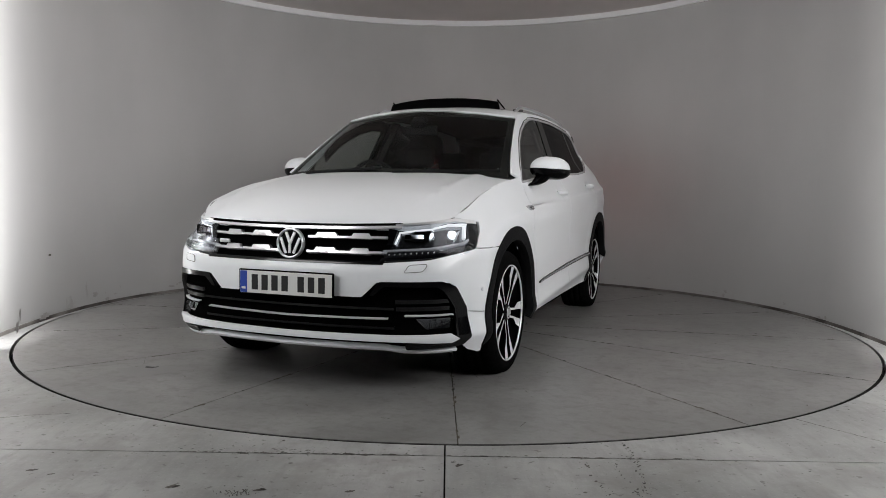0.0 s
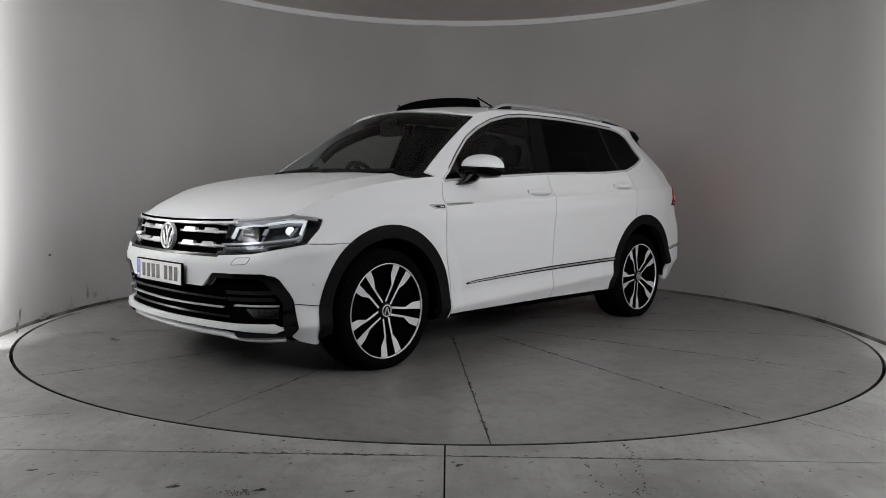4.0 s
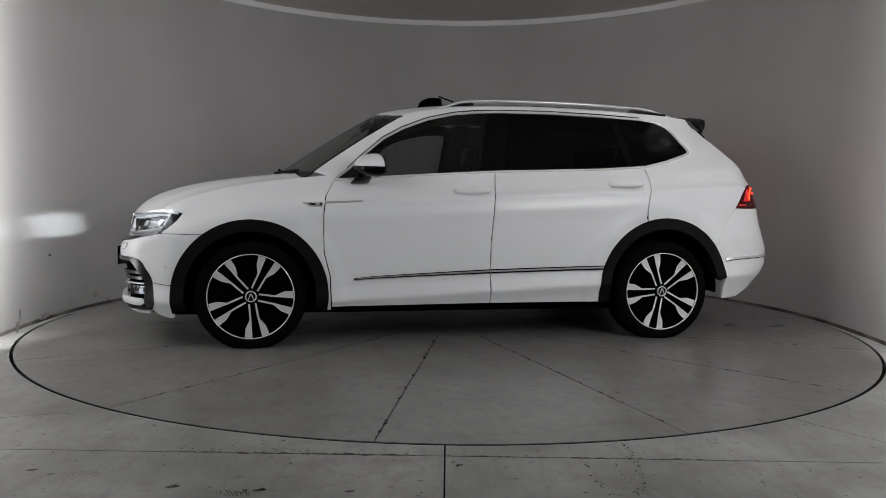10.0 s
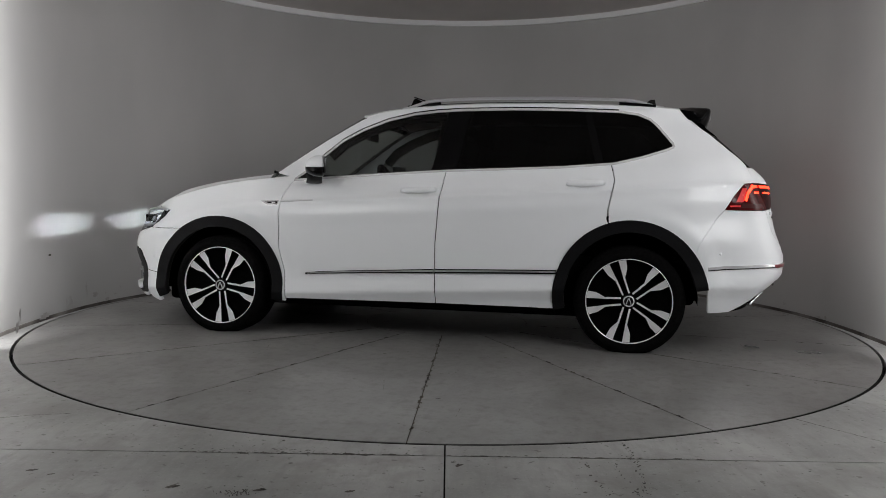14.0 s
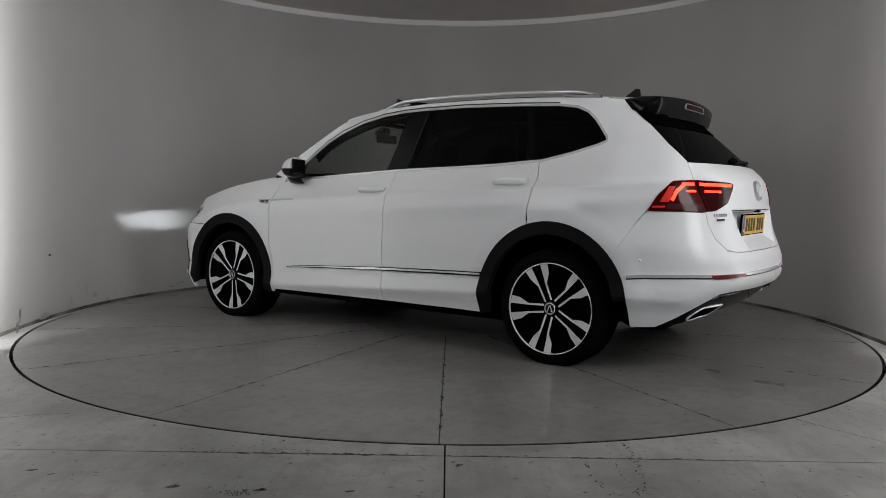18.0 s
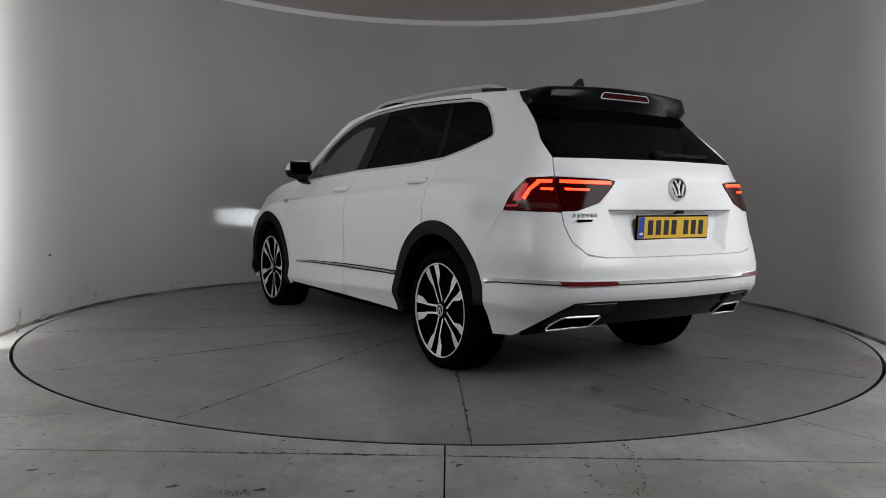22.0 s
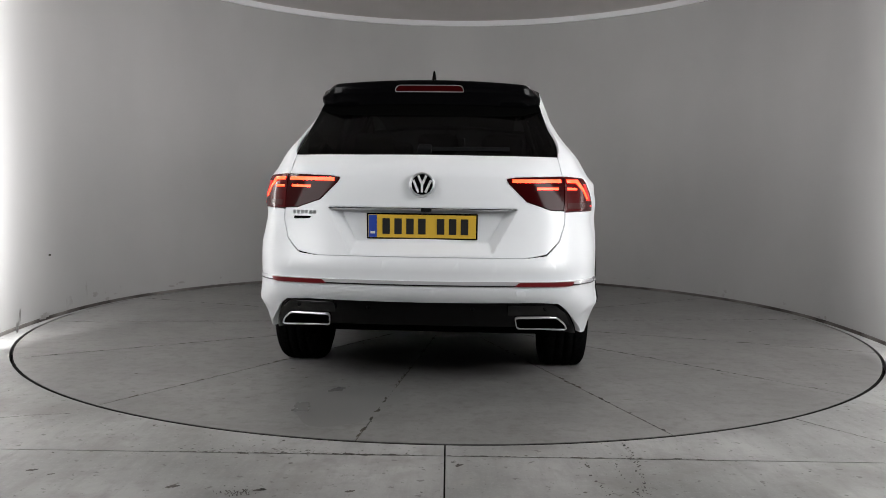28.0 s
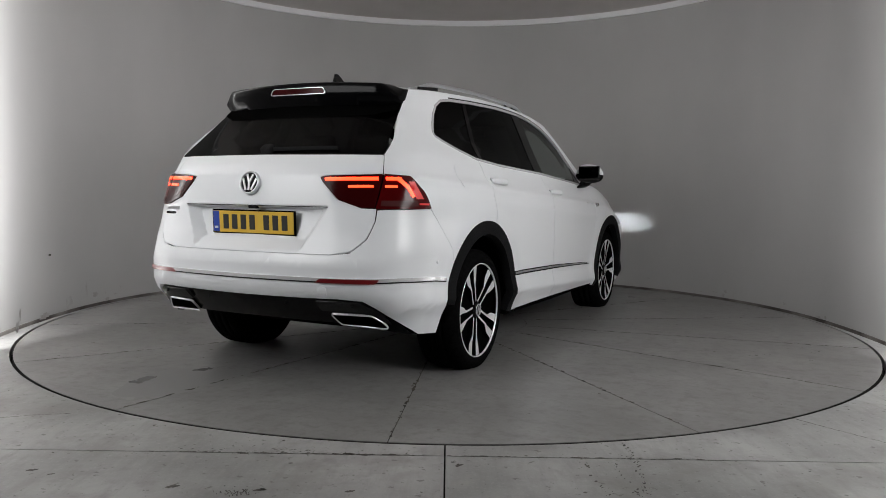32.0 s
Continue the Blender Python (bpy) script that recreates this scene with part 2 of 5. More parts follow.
def strip_wall(name, path, z0, z1, thick, mat, label="", closed_top=True):
    """A wall of some thickness along a plan path (outward is to the right of the way)."""
    inner = [Vector(p) for p in path]
    outer = []
    for i, p in enumerate(inner):
        a, b = inner[max(0, i - 1)], inner[min(len(inner) - 1, i + 1)]
        d = (b - a).normalized()
        outer.append(p + Vector((d.y, -d.x)) * thick)
    verts, faces = [], []
    for p, q in zip(inner, outer):
        verts += [(p.x, p.y, z0), (p.x, p.y, z1), (q.x, q.y, z1), (q.x, q.y, z0)]
    for i in range(len(inner) - 1):
        for j in range(4):
            a, b = 4 * i + j, 4 * i + (j + 1) % 4
            faces.append((a, b, b + 4, a + 4))
    faces += [(0, 1, 2, 3), tuple(4 * (len(inner) - 1) + j for j in (3, 2, 1, 0))]
    ob = mesh_ob(name, verts, faces, mat)
    bm = bmesh.new()
    bm.from_mesh(ob.data)
    bmesh.ops.recalc_face_normals(bm, faces=bm.faces)
    for f in bm.faces:
        f.smooth = abs(f.normal.z) < 0.5
    bm.to_mesh(ob.data)
    bm.free()
    ob.data.set_sharp_from_angle(angle=0.6)
    return tagged(ob, label, kind="structure")


def slab(name, outline, mat, label, parent=None, depth=0.05):
    """A flat plate of some depth with its top on the floor's level."""
    bm = bmesh.new()
    top = [bm.verts.new((x, y, 0)) for x, y in outline]
    bot = [bm.verts.new((x, y, -depth)) for x, y in outline]
    f = bm.faces.new(top)
    m = len(top)
    for j in range(m):
        bm.faces.new((top[j], bot[j], bot[(j + 1) % m], top[(j + 1) % m]))
    bmesh.ops.triangulate(bm, faces=[f])
    ob = part(name, bm, mat, parent)
    return tagged(ob, label)


def blotch(bm, x, y, r, rng, stretch=1.0, turn=0.0, n=14):
    vs = []
    for i in range(n):
        a = 2 * math.pi * i / n
        q = r * (0.5 + 0.7 * rng.random())
        dx, dy = q * math.cos(a) * stretch, q * math.sin(a)
        vs.append(bm.verts.new((x + dx * math.cos(turn) - dy * math.sin(turn), y + dx * math.sin(turn) + dy * math.cos(turn), 0.0015)))
    bm.faces.new(vs)


def mouth(r, n=150):
    """The curved wall's plan: a circle that opens gently towards its two ends."""
    pts = []
    for i in range(n + 1):
        a = -26 + 232 * i / n
        q = r + 0.20 * (max(0.0, abs(a - 90) - 87) / 29) ** 2
        pts.append((q * math.cos(radians(a)), q * math.sin(radians(a))))
    return pts


def build_room():
    path = [(3.06, -3.2), (2.97, -1.7)] + mouth(R_WALL) + [(-2.97, -1.7), (-3.06, -3.2)]
    strip_wall("wall_back", path, -0.02, H_WALL, 0.12, WALL, "curved grey painted studio wall with a scuffed base")
    # unseen walls added round the camera, dark to keep reflections and bounce low
    strip_wall("wall_side_1", [(3.15, -8.5), (3.15, -3.205)], -0.02, H_WALL, 0.12, UNSEEN_DARK)
    strip_wall("wall_side_2", [(-3.15, -3.205), (-3.15, -8.5)], -0.02, H_WALL, 0.12, UNSEEN_DARK)
    strip_wall("wall_front", [(-3.27, -8.505), (3.27, -8.505)], -0.02, H_WALL, 0.12, UNSEEN_DARK)
    strip_wall("trim", arc(R_WALL - 0.03, -6, 186, 120), H_WALL - 0.006, H_WALL + 0.05, 0.2, TRIM_WHITE, "white trim ring along the top of the curved wall")
    # thin band, dark and mottled, along the wall's foot
    strip_wall("baseboard", mouth(R_WALL - 0.012), -0.03, 0.024, 0.01, FOOT_TONE, "dark grimy foot of the curved wall")
    tagged(part("ceiling", box_bm((6.6, 6.7, 0.1), (0, 0.15, H_WALL + 0.1)), CEIL, None), "plain brownish grey ceiling", kind="structure")
    # unseen ceiling over the camera, darkened for the same purpose
    tagged(part("ceiling_front", box_bm((6.6, 5.5, 0.1), (0, -5.96, H_WALL + 0.1)), UNSEEN_DARK, None), kind="structure")
    # floor: four slabs round the disc, over a dark bed
    floor = tagged(part("floor", box_bm((6.6, 12.4, 0.1), (0, -2.4, -0.115)), JOINT, None), "worn grey concrete floor round the turntable", kind="structure")
    r, gap, yj = R_DISC + 0.02, 0.003, -3.10
    ring = arc(r, -90 + math.degrees(gap / r), 90, 90)
    right = ring + [(0, 3.3), (3.3, 3.3), (3.3, yj + gap), (gap, yj + gap)]
    slab("floor_slab", right, APRON, "", floor)
    slab("floor_slab", [(-x, y) for x, y in right][::-1], APRON, "", floor)
    slab("floor_slab", [(gap, yj - gap), (3.3, yj - gap), (3.3, -8.6), (gap, -8.6)], APRON, "", floor)
    slab("floor_slab", [(-gap, yj - gap), (-gap, -8.6), (-3.3, -8.6), (-3.3, yj - gap)], APRON, "", floor)
    rng = random.Random(7)
    bm = bmesh.new()
    for x, y, q, st in ((-1.46, -3.317, 0.014, 1.5), (-1.371, -3.351, 0.008, 1.5), (-0.913, -3.444, 0.014, 1.5), (-0.616, -3.463, 0.014, 1.3), (-0.319, -3.465, 0.014, 1.4), (0.05, -3.20, 0.012, 1.6), (0.03, -3.17, 0.008, 1)):
        blotch(bm, x, y, q, rng, st, rng.random())
        blotch(bm, x + q, y + 0.4 * q, q * 0.6, rng, st, rng.random())
    for i in range(60):
        x, y = -0.68 + rng.gauss(0, 0.035), -3.485 + rng.gauss(0, 0.02)
        blotch(bm, x, y, 0.001 + 0.0025 * rng.random(), rng, 3.0, math.atan2(y + 5.9, x) + rng.gauss(0, 0.2), 8)
    for i in range(90):
        x = rng.uniform(-1.0, 1.2) if i < 60 else rng.gauss(-0.45, 0.2)
        blotch(bm, x, yj + rng.gauss(0, 0.004), 0.002 + 0.006 * rng.random() ** 2, rng, 3.2, 0.0, 9)
    for i in range(80):
        x = rng.gauss(-0.62, 0.22)
        blotch(bm, x, yj + abs(rng.gauss(0.0, 0.05)), 0.001 + 0.004 * rng.random() ** 2, rng, 1.8, rng.random(), 8)
    for i in range(110):
        t = rng.random()
        lane = 0.725 - 0.05 * t if i < 60 else 0.52 + 0.03 * t + (0.1 if i % 2 else 0)
        blotch(bm, lane + rng.gauss(0, 0.012), -2.9 - 0.65 * t if i < 60 else -3.1 - 0.45 * t, 0.0015 + 0.0042 * rng.random() ** 2, rng, 2.0, 1.4 + rng.gauss(0, 0.4), 9)
    for path in (((1.56, -2.52), (1.655, -2.661), (1.80, -2.859), (1.98, -3.08)), ((-1.95, -2.72), (-1.80, -2.66), (-1.66, -2.63))):
        for (x0, y0), (x1, y1) in zip(path, path[1:]):
            n = 26
            for i in range(n):
                t = (i + rng.random()) / n
                blotch(bm, x0 + (x1 - x0) * t + rng.gauss(0, 0.002), y0 + (y1 - y0) * t, 0.0012 + 0.0022 * rng.random(), rng, 4.5, math.atan2(y1 - y0, x1 - x0), 8)
    for i in range(90):
        a, rr = rng.uniform(-165, -15), rng.uniform(2.98, 4.2)
        x, y = rr * math.cos(radians(a)), rr * math.sin(radians(a))
        if abs(x) < 2.7:
            blotch(bm, x, y, 0.002 + 0.006 * rng.random() ** 2, rng, 1.4, rng.random() * 3)
    tagged(part("floor_stains", bm, STAIN, None), "small dark stains and chips on the concrete floor", kind="stuff")
    # faint scuffs low on the wall
    bm = bmesh.new()
    rng = random.Random(5)
    spots = [(194.6, 0.13, 0.02, 0.05), (196, 0.05, 0.05, 0.04), (177.9, 0.086, 0.05, 0.05), (173.0, 0.143, 0.015, 0.08), (170.5, 0.10, 0.05, 0.03), (185.2, 0.04, 0.10, 0.03)]
    spots += [(rng.uniform(2, 178), abs(rng.gauss(0, 0.06)) + 0.02, rng.uniform(0.008, 0.05), rng.uniform(0.004, 0.018)) for i in range(34)]
    for az, z, w, h in spots:
        vs = []
        for i in range(16):
            a = 2 * math.pi * i / 16
            q = 0.5 + 0.7 * rng.random()
            da, dz = q * w * math.cos(a), q * h * math.sin(a)
            b = radians(az) + da / R_WALL
            p = ((R_WALL - 0.006) * math.cos(b), (R_WALL - 0.006) * math.sin(b))
            vs.append(bm.verts.new((p[0], p[1], max(0.004, z + dz))))
        bm.faces.new(vs)
    tagged(part("wall_scuffs", bm, SCUFF, None), "faint grey scuffs low on the curved wall", kind="stuff")
    bm = bmesh.new()
    bmesh.ops.create_cone(bm, cap_ends=True, segments=10, radius1=0.008, radius2=0.006, depth=0.012)
    mk = part("wall_mark", bm, STAIN, None)
    mk.matrix_world = pose(R_WALL * math.cos(radians(183.0)), R_WALL * math.sin(radians(183.0)), 0.485, 0, 90, 3)
    tagged(mk, "tiny dark mark on the painted wall", kind="structure")


build_room()


def build_turntable():
    table = tagged(new("turntable"), "round grey concrete turntable of wedge plates, flush with the floor", "turntable")
    n, first, gap = 14, 8.6, 0.0055
    step = 360 / n
    for i in range(n):
        a0, a1 = first + i * step, first + (i + 1) * step
        bm = bmesh.new()
        k = 12
        pts = []
        r0 = 0.62
        for r, order in ((R_DISC, range(k + 1)), (r0, range(k, -1, -1))):
            ga = math.degrees(gap / 2 / r)
            for j in order:
                a = radians(a0 + ga + (a1 - a0 - 2 * ga) * j / k)
                pts.append((r * math.cos(a), r * math.sin(a), 0))
        top = [bm.verts.new(p) for p in pts]
        bot = [bm.verts.new((p[0], p[1], -0.05)) for p in pts]
        bm.faces.new(top)
        m = len(pts)
        for j in range(m):
            bm.faces.new((top[j], bot[j], bot[(j + 1) % m], top[(j + 1) % m]))
        part("plate", bm, CONCRETE, table)
    bm = bmesh.new()
    bmesh.ops.create_cone(bm, cap_ends=True, segments=48, radius1=0.616, radius2=0.616, depth=0.05)
    bmesh.ops.translate(bm, vec=(0, 0, -0.025), verts=bm.verts)
    part("hub_plate", bm, CONCRETE, table)
    bm = bmesh.new()
    bmesh.ops.create_cone(bm, cap_ends=True, segments=96, radius1=R_DISC - 0.012, radius2=R_DISC - 0.012, depth=0.02)
    bmesh.ops.translate(bm, vec=(0, 0, -0.0135), verts=bm.verts)
    part("underplate", bm, JOINT_FILL, table)
    # near-black strip on the disc's side paints the shade in the groove
    v, f = lathe([(R_DISC + 0.0015, -0.05), (R_DISC + 0.003, -0.03), (R_DISC + 0.003, -0.004), (R_DISC - 0.002, -0.0025)], 180, "z")
    mesh_ob("edge_band", v, f, JOINT, table, "dark band round the disc's edge", smooth=True)
    rng = random.Random(11)
    bm = bmesh.new()
    for i in range(130):
        a, r = rng.uniform(0, 2 * math.pi), 2.9 * math.sqrt(rng.uniform(0.12, 1))
        blotch(bm, r * math.cos(a), r * math.sin(a), 0.002 + 0.008 * rng.random() ** 3, rng, 1.6, rng.random() * 3)
    for i in range(n):
        a = radians(first + i * step)
        for j in range(16):
            r = rng.uniform(0.7, 2.2)
            blotch(bm, r * math.cos(a) + rng.gauss(0, 0.006), r * math.sin(a) + rng.gauss(0, 0.006), 0.003 + 0.008 * rng.random() ** 2, rng, 2.2, a)
    for i in range(60):
        a, r, l = rng.uniform(0, 2 * math.pi), rng.uniform(1.0, 2.8), rng.uniform(0.05, 0.25)
        turn = rng.uniform(0, math.pi)
        for j in range(int(l * 60)):
            t = rng.random() - 0.5
            blotch(bm, r * math.cos(a) + t * l * math.cos(turn), r * math.sin(a) + t * l * math.sin(turn), 0.0008 + 0.002 * rng.random(), rng, 4.0, turn + rng.gauss(0, 0.1), 7)
    tagged(part("disc_stains", bm, DISC_STAIN, table), kind="stuff")
    # darker seam dirt, rust-brown, close to the joints
    bm = bmesh.new()
    for i in range(n):
        a = radians(first + i * step)
        for j in range(60):
            r = 0.7 + 2.2 * rng.random() ** 1.3
            d = rng.gauss(0, 0.0035)
            blotch(bm, r * math.cos(a) - d * math.sin(a), r * math.sin(a) + d * math.cos(a), 0.0025 + 0.008 * rng.random() ** 2, rng, 3.0, a + rng.gauss(0, 0.15), 8)
    tagged(part("seam_dirt", bm, JOINT_FILL, table), kind="stuff")
    # two damp patches near the rim
    bm = bmesh.new()
    for x, y, q, st, tu in ((0.36, 2.40, 0.27, 1.15, 1.2), (-0.9, -2.25, 0.12, 1.2, 0.4)):
        vs = []
        for i in range(40):
            a = 2 * math.pi * i / 40
            k = q * (1 + 0.16 * math.sin(2 * a + 1) + 0.10 * math.sin(3 * a) + 0.05 * math.sin(7 * a))
            dx, dy = st * k * math.cos(a), k * math.sin(a)
            vs.append(bm.verts.new((x + dx * math.cos(tu) - dy * math.sin(tu), y + dx * math.sin(tu) + dy * math.cos(tu), 0.0009)))
        bm.faces.new(vs)
    tagged(part("damp_patch", bm, DAMP, table), kind="stuff")
    return table


TURNTABLE = build_turntable()

# ---- the car: one outline in plan, drawn in by height ----
# car space: x forward, y to its left, z up, origin on the floor midway between the axles
HALF_W, X_FRONT, X_REAR = 0.93, 2.285, 2.41
AXLE, HUB_Z, WHEEL_Z = 1.3935, 0.335, 0.330
_th = np.linspace(0, math.pi, 1601)
_c, _s = np.cos(_th), np.sin(_th)
_ox = np.sign(_c) * np.abs(_c) ** 0.25
_ox = np.where(_c > 0, _ox * X_FRONT, _ox * X_REAR)
_oy = HALF_W * np.abs(_s) ** 0.25
_ox = _ox - 0.18 * _oy**2 * np.clip(_ox / X_FRONT, 0, 1) ** 4 + 0.16 * _oy**2 * np.clip(-_ox / X_REAR, 0, 1) ** 4
_sl = np.concatenate([[0], np.cumsum(np.hypot(np.diff(_ox), np.diff(_oy)))])
S_END = _sl[-1]
_grid = np.linspace(0, S_END, 900)
_gx, _gy = np.interp(_grid, _sl, _ox), np.interp(_grid, _sl, _oy)
_k = np.ones(25) / 25
_pad = lambda v, sgn: np.concatenate([sgn * v[12:0:-1] + (0 if sgn == 1 else 0), v, sgn * v[-2:-14:-1]])
_gx, _gy = np.convolve(_pad(_gx, 1), _k, "valid"), np.convolve(_pad(_gy, -1), _k, "valid")
_tx, _ty = np.gradient(_gx, _grid), np.gradient(_gy, _grid)
_nl = np.hypot(_tx, _ty)
_nx, _ny = -_ty / _nl * -1, _tx / _nl * -1

side_in = hermite([0.15, 0.2, 0.27, 0.305, 0.345, 0.38, 0.44, 0.52, 0.62, 0.78, 0.88, 0.95, 1.01, 1.07, 1.13, 1.23, 1.43, 1.525, 1.62],
                  [0.08, 0.065, 0.046, 0.030, 0.013, 0.018, 0.027, 0.026, 0.022, 0.020, 0.014, 0.024, 0.064, 0.098, 0.13, 0.175, 0.255, 0.295, 0.36])
front_in = hermite([0.15, 0.2, 0.235, 0.28, 0.34, 0.45, 0.5, 0.6, 0.65, 0.70, 0.75, 0.83, 0.88, 1.1],
                   [0.16, 0.09, 0.045, 0.02, 0.025, 0.01, 0.0, 0.0, 0.015, 0.045, 0.055, 0.075, 0.12, 0.4])
rear_in = hermite([0.15, 0.25, 0.32, 0.40, 0.46, 0.52, 0.62, 0.69, 0.8, 0.91, 1.0, 1.07, 1.12, 1.18, 1.32, 1.40, 1.47, 1.6],
                  [0.42, 0.30, 0.20, 0.10, 0.035, 0.0, 0.0, 0.025, 0.065, 0.085, 0.095, 0.11, 0.14, 0.205, 0.355, 0.442, 0.525, 0.66])
hood_edge = hermite([0.6, 0.87, 1.1, 1.35, 1.6, 1.8, 1.95, 2.1, 2.3], [1.10, 1.087, 1.075, 1.045, 0.995, 0.935, 0.867, 0.83, 0.80])


def shell(s, z, out=0.0):
    """The car's skin: s runs round the plan from the nose along the left side to the tail (negative: right side)."""
    s, z = np.atleast_1d(np.asarray(s, float)), np.atleast_1d(np.asarray(z, float))
    sg = np.where(s < 0, -1.0, 1.0)
    a = np.abs(s)
    x, y = np.interp(a, _grid, _gx), np.interp(a, _grid, _gy)
    nx, ny = np.interp(a, _grid, _nx), np.interp(a, _grid, _ny)
    zs = z + 0.05 * np.clip(x, -2, 0.87) + (1.13 - 0.0435 - hood_edge(x)) * sstep(x, 0.8, 0.95) * sstep(z, 0.45, 0.8)
    ins = side_in(zs) + 0.05 * sstep(-x, 0.5, 1.7) * sstep(zs, 1.08, 1.25)
    ins = ins + 0.05 * sstep(-x, 1.5, 1.8) * sstep(z, 1.3, 1.5) + 0.03 * sstep(-x, 1.7, 1.95) * sstep(z, 0.7, 0.88)
    crease = 0.005 * np.exp(-(((zs - 0.968) / 0.016) ** 2)) - 0.005 * np.exp(-(((zs - 0.915) / 0.035) ** 2))
    ins = ins - crease * sstep(-x, -1.0, -0.75)
    for xc, zc in ((AXLE, HUB_Z), (-AXLE, 0.345)):
        ins = ins - 0.009 * sstep(-np.hypot(x - xc, z - zc), -0.625, -0.535)
    ins = ins - 0.026 * np.exp(-(((x - 1.87) / 0.13) ** 2))
    ends = np.where(x > 0, front_in(z), rear_in(z))
    w = nx**2
    corner = 4 * w * (1 - w) * np.where(x < 0, 0.045 * sstep(z, 0.85, 1.08) - 0.018 * sstep(z, 1.08, 1.2), 0)
    ins = ins * (1 - w) + ends * w + corner - out
    return np.stack([x - nx * ins, sg * (y - ny * ins), z], 1)


def sx(x, z):
    """s of the point of the left side with that x."""
    p = shell(_grid, np.full(len(_grid), z))
    o = np.argsort(p[:, 0])
    return float(np.interp(x, p[o, 0], _grid[o]))


def sf(y, z):
    p = shell(_grid[:300], np.full(300, z))
    return math.copysign(float(np.interp(abs(y), p[:, 1], _grid[:300])), y) if y else 0.0


def sr(y, z):
    p = shell(_grid[-300:], np.full(300, z))[::-1]
    v = float(np.interp(abs(y), p[:, 1], _grid[-300:][::-1]))
    return -v if y < 0 else v


def P(kind, v, z):
    return ({"x": sx, "f": sf, "r": sr}[kind](v, z), z)


def side(*pts):
    return [P("x", x, z) for x, z in pts]


def arch(xc, r, a0, a1, n=24, zc=HUB_Z, rz=None):
    rz = rz or r
    return side(*[(xc + r * math.cos(radians(a0 + (a1 - a0) * i / n)), zc + rz * math.sin(radians(a0 + (a1 - a0) * i / n))) for i in range(n + 1)])


def dense(poly, step=0.04, closed=True):
    out = []
    m = len(poly)
    for i in range(m if closed else m - 1):
        a, b = np.array(poly[i], float), np.array(poly[(i + 1) % m], float)
        k = max(1, int(math.ceil(np.linalg.norm(b - a) / step)))
        out += [tuple(a + (b - a) * j / k) for j in range(k)]
    if not closed:
        out.append(tuple(poly[-1]))
    return out


def rounded(poly, r, n=4):
    """The polygon with its corners rounded."""
    out = []
    m = len(poly)
    for i in range(m):
        p, a, b = (np.array(poly[j % m], float) for j in (i, i - 1, i + 1))
        la, lb = np.linalg.norm(a - p), np.linalg.norm(b - p)
        rr = min(r, la * 0.45, lb * 0.45)
        q0, q1 = p + (a - p) / la * rr, p + (b - p) / lb * rr
        for j in range(n + 1):
            t = j / n
            out.append(tuple((1 - t) ** 2 * q0 + 2 * t * (1 - t) * p + t * t * q1))
    return out


def panel(name, poly, mat, parent, fn=None, out=0.0, depth=0.014, grid=0.06, label="", lip=0.003, smooth_in=True):
    """A sheet cut to an outline on a curved skin, with rolled-in edges of some depth."""
    fn = fn or (lambda u, v, o: shell(u, v, o))
    area = sum(poly[i - 1][0] * poly[i][1] - poly[i][0] * poly[i - 1][1] for i in range(len(poly)))
    if area < 0:
        poly = poly[::-1]
    pts = dense(poly, grid * 0.8)
    bm = bmesh.new()
    vs = [bm.verts.new((u, v, 0)) for u, v in pts]
    f = bm.faces.new(vs)
    f.normal_update()
    bmesh.ops.triangulate(bm, faces=[f])
    lo, hi = np.min(pts, 0), np.max(pts, 0)
    for ax in (0, 1):
        k = int((hi[ax] - lo[ax]) / grid)
        for i in range(1, k + 1):
            co = [0, 0, 0]
            co[ax] = lo[ax] + (hi[ax] - lo[ax]) * i / (k + 1)
            no = [0, 0, 0]
            no[ax] = 1
            bmesh.ops.bisect_plane(bm, geom=bm.verts[:] + bm.edges[:] + bm.faces[:], plane_co=co, plane_no=no)
    bm.verts.index_update()
    uv = np.array([v.co[:2] for v in bm.verts])
    faces = [[v.index for v in fc.verts] for fc in bm.faces]
    nf = [fc.normal.z for fc in bm.faces]
    bound = [(e.verts[0].index, e.verts[1].index) for e in bm.edges if len(e.link_faces) == 1]
    orient = {}
    for fc in bm.faces:
        ids = [v.index for v in fc.verts]
        for a, b in zip(ids, ids[1:] + ids[:1]):
            orient[(a, b)] = True
    bm.free()
    o = np.full(len(uv), out)
    p = fn(uv[:, 0], uv[:, 1], o)
    e = 1e-3
    du = fn(uv[:, 0] + e, uv[:, 1], o) - fn(uv[:, 0] - e, uv[:, 1], o)
    dv = fn(uv[:, 0], uv[:, 1] + e, o) - fn(uv[:, 0], uv[:, 1] - e, o)
    n = np.cross(du, dv)
    n /= np.linalg.norm(n, axis=1)[:, None] + 1e-12
    q = fn(uv[:, 0], uv[:, 1], o + 0.01) - p
    flip = np.sum(n * q) < 0
    if flip:
        n = -n
    verts, norms = [tuple(v) for v in p], [tuple(v) for v in n]
    for a, b in bound:
        if (a, b) not in orient:
            a, b = b, a
        t = p[b] - p[a]
        side_n = np.cross(t, n[a])
        side_n /= np.linalg.norm(side_n) + 1e-12
        if flip:
            side_n = -side_n
        base = len(verts)
        for i in (a, b):
            verts.append(tuple(p[i]))
            norms.append(tuple(side_n * 0.85 + n[i] * 0.5))
        for i in (a, b):
            verts.append(tuple(p[i] - n[i] * depth))
            norms.append(tuple(side_n))
        faces.append([base, base + 2, base + 3, base + 1])
        nf.append(1)
    if flip:
        faces = [fc[::-1] for fc in faces]
    return mesh_ob(name, verts, faces, mat, parent, label, norms)


